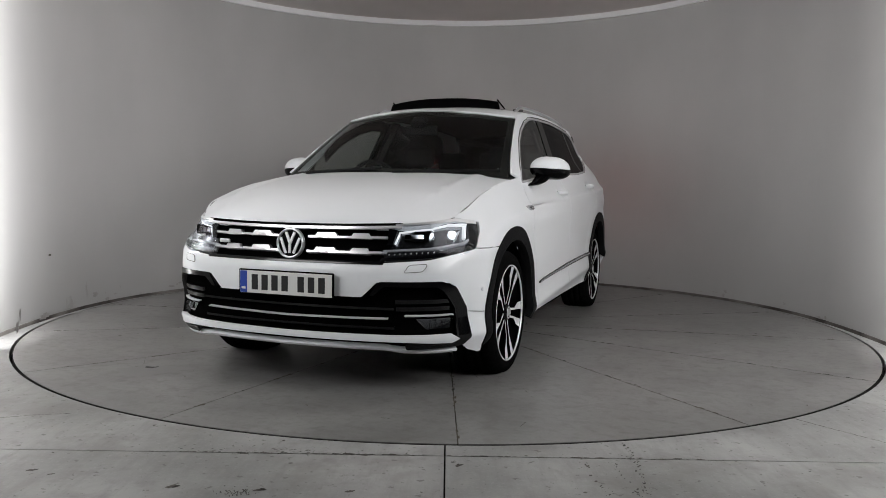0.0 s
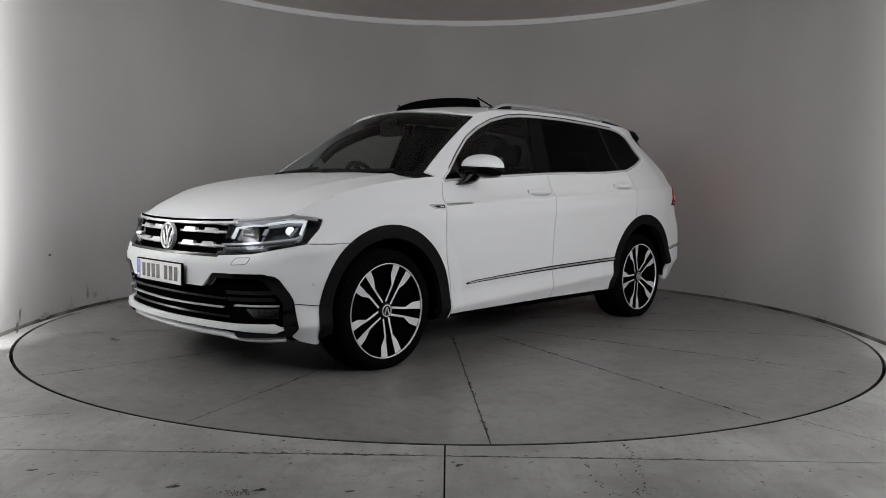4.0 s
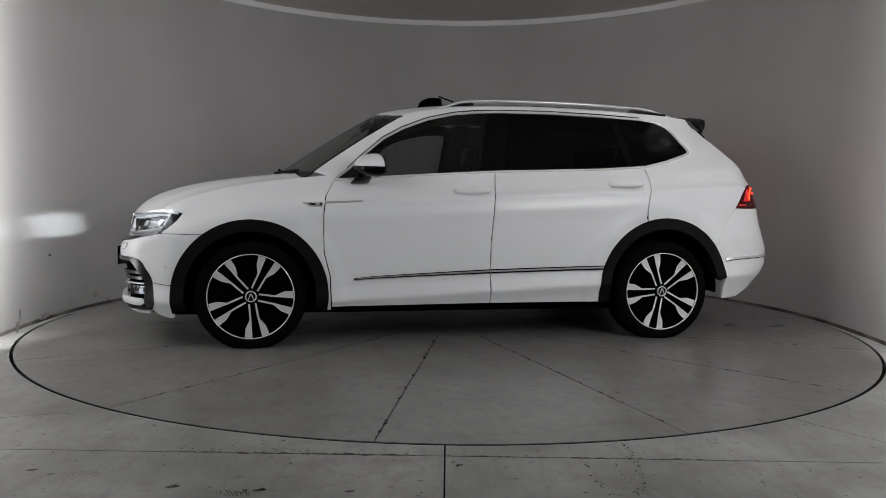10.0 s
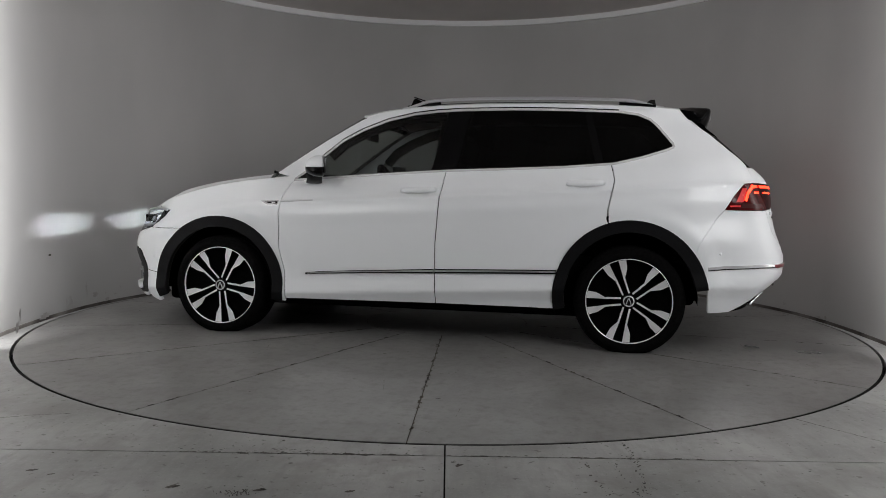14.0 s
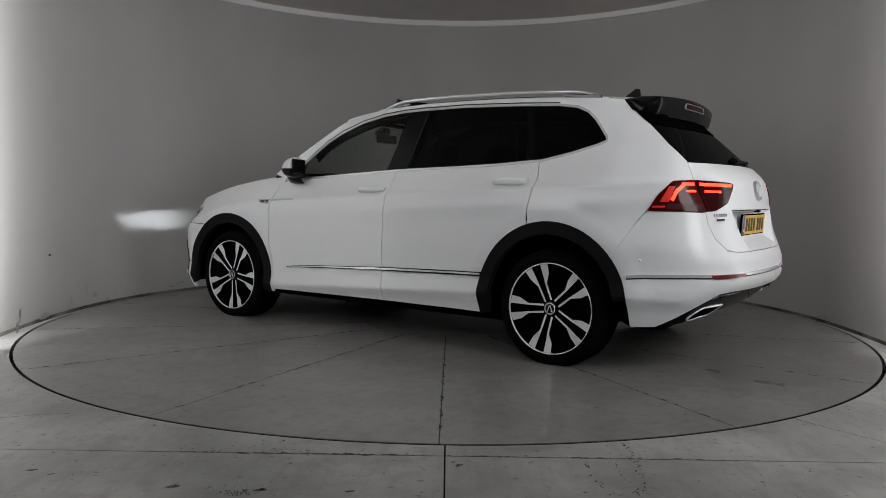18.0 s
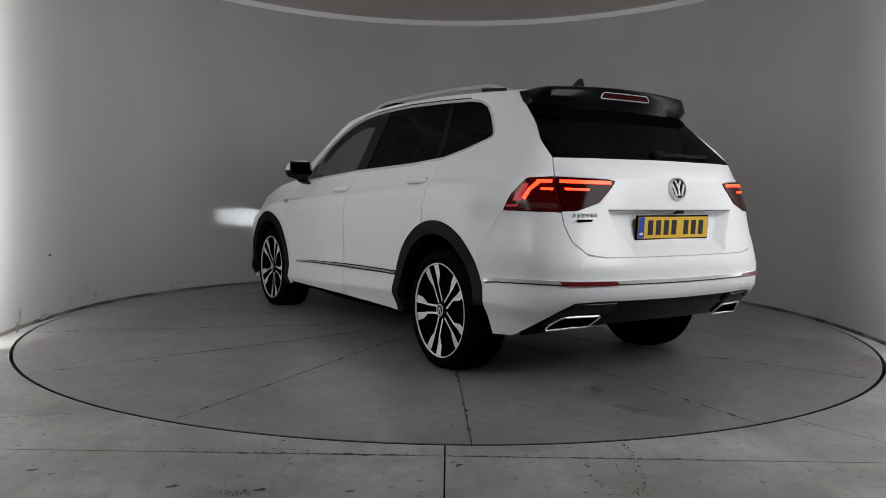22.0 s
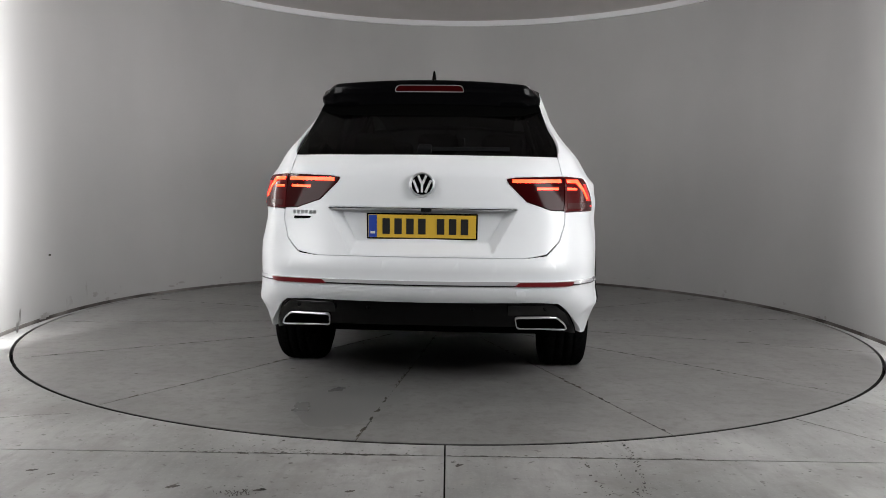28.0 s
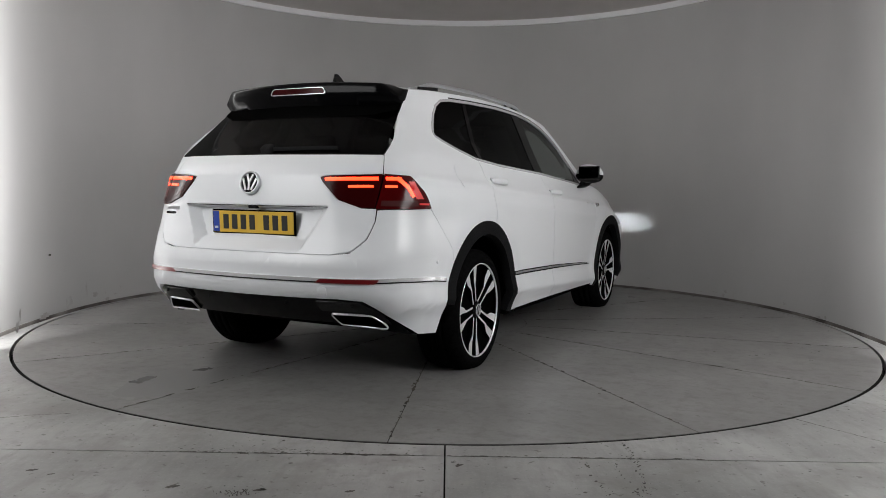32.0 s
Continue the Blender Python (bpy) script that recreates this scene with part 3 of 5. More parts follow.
def mirrored(poly):
    return [(-u, v) for u, v in poly][::-1]


def both(name, poly, mat, parent, **kw):
    panel(name, poly, mat, parent, **kw)
    fn = kw.pop("fn", None)
    if fn:
        g = lambda u, v, o: fn(-u, v, o) * np.array([1, -1, 1])
        return panel(name, mirrored(poly), mat, parent, fn=g, **kw)
    return panel(name, mirrored(poly), mat, parent, **kw)


def ribbon(path, w, w2=None):
    """A band of width w along a path in the skin's own plane."""
    path = [np.array(p, float) for p in path]
    l, r = [], []
    for i, p in enumerate(path):
        a, b = path[max(0, i - 1)], path[min(len(path) - 1, i + 1)]
        d = (b - a) / (np.linalg.norm(b - a) + 1e-9)
        ww = w if w2 is None else w + (w2 - w) * i / (len(path) - 1)
        nrm = np.array([-d[1], d[0]]) * ww / 2
        l.append(tuple(p + nrm))
        r.append(tuple(p - nrm))
    return l + r[::-1]


# roof, hood and windscreen as fields over the plan
hood_mid = hermite([1.0, 1.2, 1.4, 1.63, 1.85, 2.02, 2.12, 2.18, 2.21, 2.4], [1.135, 1.118, 1.096, 1.066, 1.025, 0.972, 0.92, 0.868, 0.835, 0.80])
_hx = np.linspace(0.8, 2.3, 60)
_hy = np.array([shell(sx(float(a), float(hood_edge(a))), hood_edge(a))[0, 1] for a in _hx])
_fy = np.linspace(0, 0.8, 30)
_fx = np.array([shell(sf(float(a), 0.84), 0.84)[0, 0] for a in _fy])


def hood_y(x):
    return np.interp(x, _hx, _hy)


def hood_fn(x, y, o):
    back = _fx[0] - np.interp(np.abs(y), _fy, _fx)
    e, m = hood_edge(x), hood_mid(x + back)
    v = np.clip(np.abs(y) / hood_y(x), 0, 1.2)
    z = e + (m - e) * (1 - v**3.4)
    z = z + 0.011 * np.clip(1 - np.abs(v - 0.76) / 0.085, 0, 1) ** 1.5 * sstep(x, 2.12, 1.8)
    return np.stack([x, y, z + o], 1)


roof_mid = hermite([-2.1, -1.9, -1.6, -1.2, -0.8, -0.4, 0.0, 0.3, 0.55, 0.7],
                   [1.545, 1.578, 1.606, 1.628, 1.64, 1.643, 1.633, 1.604, 1.556, 1.50])
roof_edge = hermite([-2.1, -1.9, -1.6, -1.2, -0.8, -0.4, 0.0, 0.3, 0.42, 0.7], [1.50, 1.53, 1.558, 1.582, 1.594, 1.596, 1.582, 1.543, 1.512, 1.42])


def roof_y(x):
    x = np.atleast_1d(np.asarray(x, float))
    s = np.array([sx(float(a), float(roof_edge(a))) for a in x])
    return shell(s, roof_edge(x))[:, 1]


_rx = np.linspace(-2.1, 0.7, 60)
_ry = roof_y(_rx)


def roof_fn(x, y, o):
    w = np.interp(x, _rx, _ry)
    v = np.clip(np.abs(y) / w, 0, 1.1)
    e, m = roof_edge(x), roof_mid(x)
    return np.stack([x, y, e + (m - e) * (1 - v**2.6) + o], 1)


def screen_fn(u, v, o):
    """Windscreen: u across (-1..1), v from the cowl (0) to the roof (1)."""
    xb, zb, yb = 1.235 - 0.20 * u**2 , 1.118 - 0.022 * u**2, 0.765
    xt, zt, yt = 0.545 - 0.135 * u**2, 1.558 - 0.05 * u**2, 0.632
    bul = 0.012 * 4 * v * (1 - v)
    x = xb + (xt - xb) * v + bul * 0.5 + o * 0.5
    z = zb + (zt - zb) * v + bul * 0.8 + o * 0.85
    return np.stack([x, u * (yb + (yt - yb) * v), z], 1)


def tail_glass(u, v, o):
    """Rear screen: u across (-1..1), v from the tailgate (0) to the spoiler (1)."""
    x = -2.105 + 0.386 * v - 0.078 * (1 - np.abs(u) ** 2.4) - 0.05 * v * (1 - v) * (1 - u**2) - 0.72 * o
    z = 1.183 + 0.342 * v + 0.04 * v * (1 - v) * (1 - u**2) + 0.7 * o
    return np.stack([x, u * (0.657 - 0.092 * v), z], 1)


BELT = [(0.872, 1.071), (0.6, 1.092), (0.238, 1.116), (-0.18, 1.142), (-0.6, 1.157), (-0.95, 1.171), (-1.28, 1.196)]
DLO_TOP = [(-1.30, 1.537), (-1.0, 1.55), (-0.6, 1.56), (-0.27, 1.557), (-0.1, 1.55), (0.06, 1.532), (0.245, 1.489), (0.42, 1.42), (0.55, 1.348), (0.68, 1.238), (0.79, 1.135)]
TIP = [(-1.45, 1.235), (-1.60, 1.283), (-1.648, 1.305), (-1.64, 1.33), (-1.55, 1.44), (-1.50, 1.485), (-1.42, 1.52)]


def belt_z(x):
    return float(np.interp(x, [b[0] for b in BELT][::-1], [b[1] for b in BELT][::-1]))


def top_z(x):
    return float(np.interp(x, [b[0] for b in DLO_TOP], [b[1] for b in DLO_TOP]))


def build_car():
    car = tagged(new("car"), "white five-door family SUV with black trim and open sunroof", "car")
    r_f = 0.478
    a_front = lambda a0, a1: arch(AXLE, r_f, a0, a1)
    a_rear = lambda a0, a1: arch(-AXLE, 0.475, a0, a1, zc=0.345, rz=0.492)
    g = 0.003
    # wings
    wing = side((0.895 + g, 0.24), (0.903 + g, 0.456), (0.942 + g, 0.608), (0.946 + g, 0.835), (0.93 + g, 0.968), (0.878 + g, 1.062))
    wing += side((0.86, 1.098), (0.95, 1.092), (1.05, 1.082), (1.2, float(hood_edge(1.2))), (1.4, float(hood_edge(1.4))), (1.6, float(hood_edge(1.6))), (1.8, float(hood_edge(1.8))), (1.93, float(hood_edge(1.93))))
    wing += side((1.80, 0.850), (1.835, 0.80), (1.925, 0.728))
    wing += a_front(54, 180 + 11)
    both("wing", wing, PAINT, car, grid=0.022)
    # bumper
    half = [P("f", 0.0, 0.492), P("f", 0.40, 0.492), P("f", 0.475, 0.565)]
    half += rounded([P("f", 0.6, 0.575), P("f", 0.80, 0.562), P("x", 1.99, 0.45), P("x", 1.975, 0.29)], 0.03)[5:-5]
    half += side((1.985, 0.246), (1.95, 0.222), (1.871, 0.198))
    half += a_front(-16, 53)
    half += side((1.93, 0.722)) + [P("f", 0.70, 0.672), P("f", 0.476, 0.655), P("f", 0.0, 0.652)]
    bumper = half + mirrored(half)[1:-1]
    panel("front_bumper", bumper, PAINT, car, depth=0.02)
    return car


def build_hood(car):
    front = [(float(x), y) for y, x in ((y, shell(sf(y, 0.84), 0.84)[0, 0]) for y in (0, 0.15, 0.3, 0.45, 0.55, 0.62, 0.68))]
    edge = [(float(x), float(hood_y(x)) - 0.006) for x in (1.97, 1.9, 1.75, 1.6, 1.45, 1.3, 1.15, 1.07)]
    rear = [(1.12, 0.6), (1.2, 0.3), (1.225, 0.0)]
    half = front + edge + rear
    poly = half + [(x, -y) for x, y in half[-2:0:-1]]
    panel("bonnet", poly, PAINT, car, fn=hood_fn, depth=0.02, grid=0.028)
    seal = [(float(x), float(hood_y(x)) - 0.003) for x in (1.94, 1.9, 1.8, 1.7, 1.6, 1.5, 1.4, 1.3, 1.2, 1.1, 1.06)]
    both("bonnet_seal", ribbon(seal, 0.008), PURE_BLACK, car, fn=hood_fn, out=-0.004, depth=0.004, grid=0.05)
    both("bumper_seam", ribbon(side((1.985, 0.418), (1.93, 0.412), (1.872, 0.405)), 0.003), SATIN_BLACK, car, out=0.0008, depth=0.003)


def build_screen(car):
    n = 16
    poly = [(-0.995 + 1.99 * i / n, 0.0) for i in range(n + 1)] + [(0.995 - 1.99 * i / n, 1.0) for i in range(n + 1)]
    panel("windscreen", poly, GLASS_CLEAR, car, fn=screen_fn, out=0.0, depth=0.004, grid=0.12)
    # black printed edge of the screen, set just inside it
    for pts in ([(-0.99, 0.0), (0.99, 0.0), (0.99, 0.06), (-0.99, 0.06)], [(-0.99, 0.93), (0.99, 0.93), (0.99, 0.995), (-0.99, 0.995)]):
        panel("screen_band", pts, GLOSS_BLACK, car, fn=screen_fn, out=-0.006, depth=0.002, grid=0.12)
    for sg in (-1, 1):
        panel("screen_band", [(sg * 0.935, 0.0), (sg * 0.998, 0.0), (sg * 0.998, 1.0), (sg * 0.935, 1.0)], GLOSS_BLACK, car, fn=screen_fn, out=-0.006, depth=0.002, grid=0.12)
    # wiper well
    panel("cowl", [(-0.93, -0.07), (0.93, -0.07), (0.96, 0.0), (-0.96, 0.0)], SATIN_BLACK, car, fn=screen_fn, out=-0.02, depth=0.01, grid=0.1)


def build_roof(car):
    xs = [0.5, 0.3, 0.0, -0.4, -0.8, -1.2, -1.6, -1.78]
    w = lambda x: float(np.interp(x, _rx, _ry))
    half = [(0.54, 0.0), (0.525, 0.3), (0.47, 0.5)] + [(0.41, w(0.41))] + [(x, w(x)) for x in xs[1:]] + [(-1.80, 0.0)]
    poly = half + [(x, -y) for x, y in half[-2:0:-1]]
    panel("roof", poly, PAINT, car, fn=roof_fn, depth=0.015, grid=0.06)


def bay(u, v):
    """The hollows pressed into the doors behind the handles."""
    d = 0
    for s0, z in BAYS:
        d = d + 0.016 * np.exp(-(((np.abs(u) - s0) / 0.075) ** 4) - ((v - z + 0.006) / 0.034) ** 2)
    return d


BAYS = [(sx(-0.035, 1.011), 1.011), (sx(-1.12, 1.067), 1.067)]


def build_sides(car):
    g = 0.0036
    pressed = lambda u, v, o: shell(u, v, o - bay(u, v))
    # front door skin
    door = side((0.895 - g, 0.262), (0.903 - g, 0.456), (0.942 - g, 0.608), (0.946 - g, 0.835), (0.93 - g, 0.968), (0.872, 1.068))
    door += side((0.6, belt_z(0.6)), (0.238, belt_z(0.238)), (-0.195 + g, belt_z(-0.19)))
    door += side((-0.172 + g, 0.965), (-0.148 + g, 0.668), (-0.146 + g, 0.483), (-0.153 + g, 0.268))
    both("front_door", door, PAINT, car, fn=pressed, grid=0.02)
    rear = side((-0.195 - g, belt_z(-0.2)), (-0.6, belt_z(-0.6)), (-0.95, belt_z(-0.95)), (-1.262 + g, belt_z(-1.26)))
    rear += side((-1.286 + g, 1.088), (-1.25 + g, 0.908), (-1.2445 + g, 0.845))
    rear += arch(-AXLE, 0.475, 72.7, 0, 16, zc=0.345, rz=0.492) + side((-0.92, 0.266))
    rear += side((-0.153 - g, 0.268), (-0.146 - g, 0.483), (-0.148 - g, 0.668), (-0.172 - g, 0.965))
    both("rear_door", rear, PAINT, car, fn=pressed, grid=0.02)
    # rear wing with the side of the body over the glass
    e = lambda x: float(roof_edge(x))
    q = side((-1.262 - g, belt_z(-1.26)), *TIP, (-1.30, 1.537))
    q += side(*DLO_TOP[1:], (0.872, 1.071), (0.9, 1.095))
    for u, v in ((0.992, 0.06), (0.992, 0.2), (0.992, 0.4), (0.992, 0.6), (0.992, 0.8), (0.995, 0.97)):
        p = screen_fn(np.array([u]), np.array([v]), np.array([0.0]))[0]
        q += side((p[0], p[2] - 0.004))
    q += side((0.3, e(0.3)), (0.0, e(0.0)), (-0.4, e(-0.4)), (-0.8, e(-0.8)), (-1.2, e(-1.2)), (-1.6, e(-1.6)), (-1.74, e(-1.74)))
    q += side((-1.78, 1.47), (-1.858, 1.40), (-1.99, 1.28)) + [P("r", 0.659, 1.18), P("r", 0.682, 1.086)]
    q += [P("x", -2.06, 1.078), P("x", -2.0, 1.0), P("x", -1.948, 0.914)]
    q += side((-1.90, 0.86), (-1.80, 0.70), (-1.785, 0.64)) 
    q += arch(-AXLE, 0.475, 143, 73.3, 16, zc=0.345, rz=0.492)
    q += side((-1.25 - g, 0.908), (-1.286 - g, 1.088))
    both("rear_wing", q, PAINT, car, grid=0.025)
    # glass
    dlo = side(*[(x, z + 0.004) for x, z in BELT], *TIP, *DLO_TOP)
    fd = side((0.86, 1.078), (0.6, belt_z(0.6)), (0.238, belt_z(0.238)), (-0.10, belt_z(-0.1)), (-0.20, top_z(-0.2)), *DLO_TOP[4:])
    both("front_window", fd, GLASS_FRONT, car, out=-0.008, depth=0.004)
    frame_in = ribbon(dense(side((-0.135, 1.14), (-0.15, 1.33), (-0.165, 1.47), (-0.12, 1.515), *[(x, z - 0.022) for x, z in DLO_TOP[5:9]], (0.64, 1.235)), 0.05, False), 0.075)
    both("inner_frame", frame_in, PURE_BLACK, car, out=-0.024, depth=0.012)
    pil = side((-0.09, belt_z(-0.09)), (-0.26, belt_z(-0.26)), (-0.33, top_z(-0.33)), (-0.18, top_z(-0.18)))
    both("centre_pillar", pil, SPOILER_BLACK, car, out=-0.004, depth=0.01)
    rd = side((-0.24, belt_z(-0.24)), (-0.6, belt_z(-0.6)), (-0.95, belt_z(-0.95)), (-1.18, belt_z(-1.18)), (-1.09, top_z(-1.09)), (-0.6, 1.556), (-0.31, top_z(-0.31)))
    both("rear_window", rd, GLASS_DARK, car, out=-0.008, depth=0.004)
    qp = side((-1.20, belt_z(-1.2)), (-1.30, 1.199), *TIP, (-1.30, 1.537), (-1.11, top_z(-1.11)))
    both("quarter_window", qp, GLASS_DARK, car, out=-0.008, depth=0.004)
    bar = side((-1.165, belt_z(-1.16)), (-1.215, belt_z(-1.21)), (-1.125, top_z(-1.12)), (-1.08, top_z(-1.08)))
    both("window_bar", bar, SPOILER_BLACK, car, out=-0.005, depth=0.01)
    # bright strip round the glass
    lower = ribbon(dense(side(*[(x, z - 0.002) for x, z in BELT], *TIP[:3]), 0.05, False), 0.014)
    both("window_trim", lower, CHROME, car, out=0.004, depth=0.008)
    upper = ribbon(dense(side(*TIP[2:], *DLO_TOP, (0.868, 1.078)), 0.05, False), 0.013)
    both("window_trim", upper, CHROME, car, out=0.004, depth=0.008)
    gasket = ribbon(dense(side(*[(x, z + 0.012) for x, z in DLO_TOP]), 0.05, False), 0.006)
    both("window_gasket", gasket, SATIN_BLACK, car, out=0.003, depth=0.004)
    # set-back black strips painting the shade under the doors, and the bright strip along the doors
    sill = side((0.91, 0.235), (0.895, 0.262), (-0.153, 0.268), (-0.92, 0.266), (-0.915, 0.235), (0.0, 0.225))
    both("sill", sill, PURE_BLACK, car, out=-0.03, depth=0.05)
    strip = ribbon(side((0.75, 0.436), (0.65, 0.446), (0.4, 0.459), (0.1, 0.472), (-0.143, 0.482)), 0.010, 0.026)
    both("door_strip", strip, GLOSS_BLACK, car, out=0.010, depth=0.012)
    strip = ribbon(side((-0.150, 0.482), (-0.5, 0.492), (-0.94, 0.503)), 0.026)
    both("door_strip", strip, GLOSS_BLACK, car, out=0.010, depth=0.012)
    for a, b in ((((0.735, 0.438), (0.65, 0.447), (0.4, 0.460), (0.1, 0.473), (-0.143, 0.483)), (0.005, 0.011)), (((-0.150, 0.483), (-0.5, 0.493), (-0.935, 0.505)), (0.011, 0.011))):
        both("strip_line", ribbon(side(*a), *b), SATIN_CHROME, car, out=0.0135, depth=0.005)
    # wheel arch cladding
    ring = arch(AXLE, 0.481, -13, 193, 40) + arch(AXLE, 0.405, 192, -12, 40)
    both("arch_cladding", ring, SATIN_BLACK, car, out=0.008, depth=0.05, grid=0.05)
    ring = arch(-AXLE, 0.478, 171, -10, 40, zc=0.345, rz=0.496) + arch(-AXLE, 0.405, -10, 171, 40, zc=0.345, rz=0.42)
    both("arch_cladding", ring, SATIN_BLACK, car, out=0.008, depth=0.05, grid=0.05)


def recess(y, v):
    """How deep the number plate's bay lies: flat floor, slanting cheeks, a ledge over it."""
    cheek = 0.475 - 0.62 * (0.915 - v)
    return 0.058 * np.clip(np.minimum(np.minimum((0.917 - v) / 0.014, (cheek - y) / 0.045), (v - 0.70) / 0.06), 0, 1)


def build_tail(car):
    g = 0.003
    fn = lambda u, v, o: shell(u, v, o - recess(np.abs(np.abs(u) - S_END), v))
    h = [P("r", 0.0, 0.692), P("r", 0.50, 0.692), P("r", 0.60, 0.71), P("r", 0.66, 0.77), P("r", 0.686, 0.85), P("r", 0.686, 0.912)]
    h += [P("r", 0.62, 0.914), P("r", 0.50, 0.955), P("r", 0.415, 1.04), P("r", 0.40, 1.066), P("r", 0.45, 1.075), P("r", 0.678, 1.086), P("r", 0.655, 1.178)]
    h += [P("r", 0.3, 1.178), P("r", 0.0, 1.18)]
    poly = h + [(2 * S_END - u, v) for u, v in h[-2:0:-1]]
    tail = lambda u, v, o: fn(np.where(u > S_END, u - 2 * S_END, u), v, o)
    panel("tailgate", poly, PAINT, car, fn=tail, depth=0.02, grid=0.014)
    poly = [(-1 + 2 * i / 16, 0.0) for i in range(17)] + [(1 - 2 * i / 16, 1.0) for i in range(17)]
    panel("rear_screen", poly, GLASS_DARK, car, fn=tail_glass, depth=0.006, grid=0.12)
    bd = [(-1, 0.72), (-0.80, 0.615), (-0.5, 0.585), (0, 0.575), (0.5, 0.585), (0.80, 0.615), (1, 0.72), (1, 0.96), (-1, 0.96)]
    panel("screen_band", bd, PURE_BLACK, car, fn=tail_glass, out=0.005, depth=0.004, grid=0.12)
    b = [P("r", 0.0, 0.475), P("r", 0.55, 0.478), P("r", 0.66, 0.47), P("r", 0.73, 0.40), P("x", -2.0, 0.282), P("x", -1.872, 0.272)]
    b += arch(-AXLE, 0.475, 172, 143.5, 8, zc=0.345, rz=0.492)
    b += side((-1.7875, 0.64), (-1.8025, 0.70), (-1.9025, 0.857), (-1.952, 0.9105)) + [P("r", 0.72, 0.908), P("r", 0.692, 0.905), P("r", 0.69, 0.85), P("r", 0.665, 0.765), P("r", 0.60, 0.70), P("r", 0.5, 0.688), P("r", 0.0, 0.688)]
    poly = b + [(2 * S_END - u, v) for u, v in b[-2:0:-1]]
    wrap = lambda u, v, o: shell(np.where(u > S_END, u - 2 * S_END, u), v, o)
    panel("rear_bumper", poly, PAINT, car, fn=wrap, depth=0.03)
    # lamps
    lamp_out = rounded([P("x", -1.952, 0.914), P("x", -2.0, 1.0), P("x", -2.062, 1.076), P("r", 0.684, 1.084), P("r", 0.682, 0.914)], 0.008)
    both("tail_lamp", lamp_out, RED_LENS, car, out=0.006, depth=0.03)
    lamp_in = rounded([P("r", 0.678, 0.918), P("r", 0.62, 0.918), P("r", 0.505, 0.957), P("r", 0.42, 1.04), P("r", 0.402, 1.064), P("r", 0.45, 1.072), P("r", 0.678, 1.083)], 0.008)
    both("tail_lamp", lamp_in, DARK_RED, car, out=0.006, depth=0.03)


def build_wheel(parent, x, y, steer=0):
    sg = 1 if y > 0 else -1
    wheel = new("wheel")
    wheel.parent = parent
    wheel.matrix_basis = pose(x, y, WHEEL_Z, 0, 0, 0 if sg > 0 else 180)
    # local +y points outward
    prof = [(0.258, 0.0), (0.270, 0.012), (0.296, 0.018), (0.318, 0.012), (0.3195, 0.009), (0.330, 0.004), (0.3445, -0.02), (0.3475, -0.05)]
    for gx in (-0.062, -0.112, -0.162):
        prof += [(0.348, gx + 0.006), (0.340, gx + 0.004), (0.340, gx - 0.004), (0.348, gx - 0.006)]
    prof += [(0.347, -0.19), (0.336, -0.225), (0.29, -0.24), (0.26, -0.235)]
    v, f = lathe(prof, 96)
    v = [(p[0], p[1], max(p[2], 0.001 - WHEEL_Z)) for p in v]
    tyre = mesh_ob("tyre", v, f, RUBBER, wheel, smooth=True)
    # shoulder blocks of the tread
    bm = bmesh.new()
    for i in range(54):
        a = 2 * math.pi * i / 54
        if math.sin(a) * 0.35 < 0.02 - WHEEL_Z:
            continue
        m = Matrix.Rotation(-a, 4, "Y") @ Matrix.Translation((0.3415, -0.030, 0))
        q = [bm.verts.new(m @ Vector((d - (0.0075 if w > 0 else 0), w, h))) for d in (-0.006, 0.0062) for w, h in ((0.018, 0.006), (-0.024, 0.013), (-0.024, -0.004), (0.018, -0.010))]
        for ids in ((0, 1, 2, 3), (4, 7, 6, 5), (0, 4, 5, 1), (1, 5, 6, 2), (2, 6, 7, 3), (3, 7, 4, 0)):
            bm.faces.new([q[k] for k in ids])
    tagged(part("tread", bm, RUBBER, wheel), kind="stuff")
    prof = [(0.2695, 0.006), (0.2685, 0.013), (0.2635, 0.013), (0.2625, 0.004)]
    v, f = lathe(prof, 72)
    rim = mesh_ob("rim", v, f, ALLOY, wheel, smooth=True)
    v, f = lathe([(0.2625, 0.003), (0.257, -0.05), (0.24, -0.10), (0.23, -0.2)], 72)
    mesh_ob("barrel", v, f, PURE_BLACK, wheel, smooth=True)
    return wheel


CAR = build_car()
build_hood(CAR)
build_screen(CAR)
build_roof(CAR)
build_sides(CAR)
build_tail(CAR)
for _x, _y in ((AXLE, 0.885), (AXLE, -0.885), (-AXLE, 0.87), (-AXLE, -0.87)):
    build_wheel(CAR, _x, _y)


# ---- car: nose ----
def flat_plate(name, parent, w, h, m, mat, label, dark):
    """A number plate: backing, face, band and bars for its characters."""
    plate = part(name, box_bm((0.012, w + 0.016, h + 0.014), bevel=0.004), PURE_BLACK, parent, label)
    plate.matrix_basis = m
    part("plate_face", box_bm((0.004, w, h), (0.007, 0, 0), bevel=0.0015), mat, plate)
    part("plate_band", box_bm((0.003, 0.04, h * 0.97), (0.0085, -w / 2 + 0.022, 0)), PLATE_BLUE, plate)
    part("band_mark", box_bm((0.002, 0.022, 0.012), (0.0105, -w / 2 + 0.022, -h * 0.28)), PLATE_WHITE, plate)
    y = -w / 2 + 0.062
    for i in range(7):
        if i == 4:
            y += 0.033
        part("character_bar", box_bm((0.003, 0.036, 0.076), (0.0095, y + 0.025, 0), bevel=0.001, seg=1), dark, plate)
        y += 0.0575
    return plate


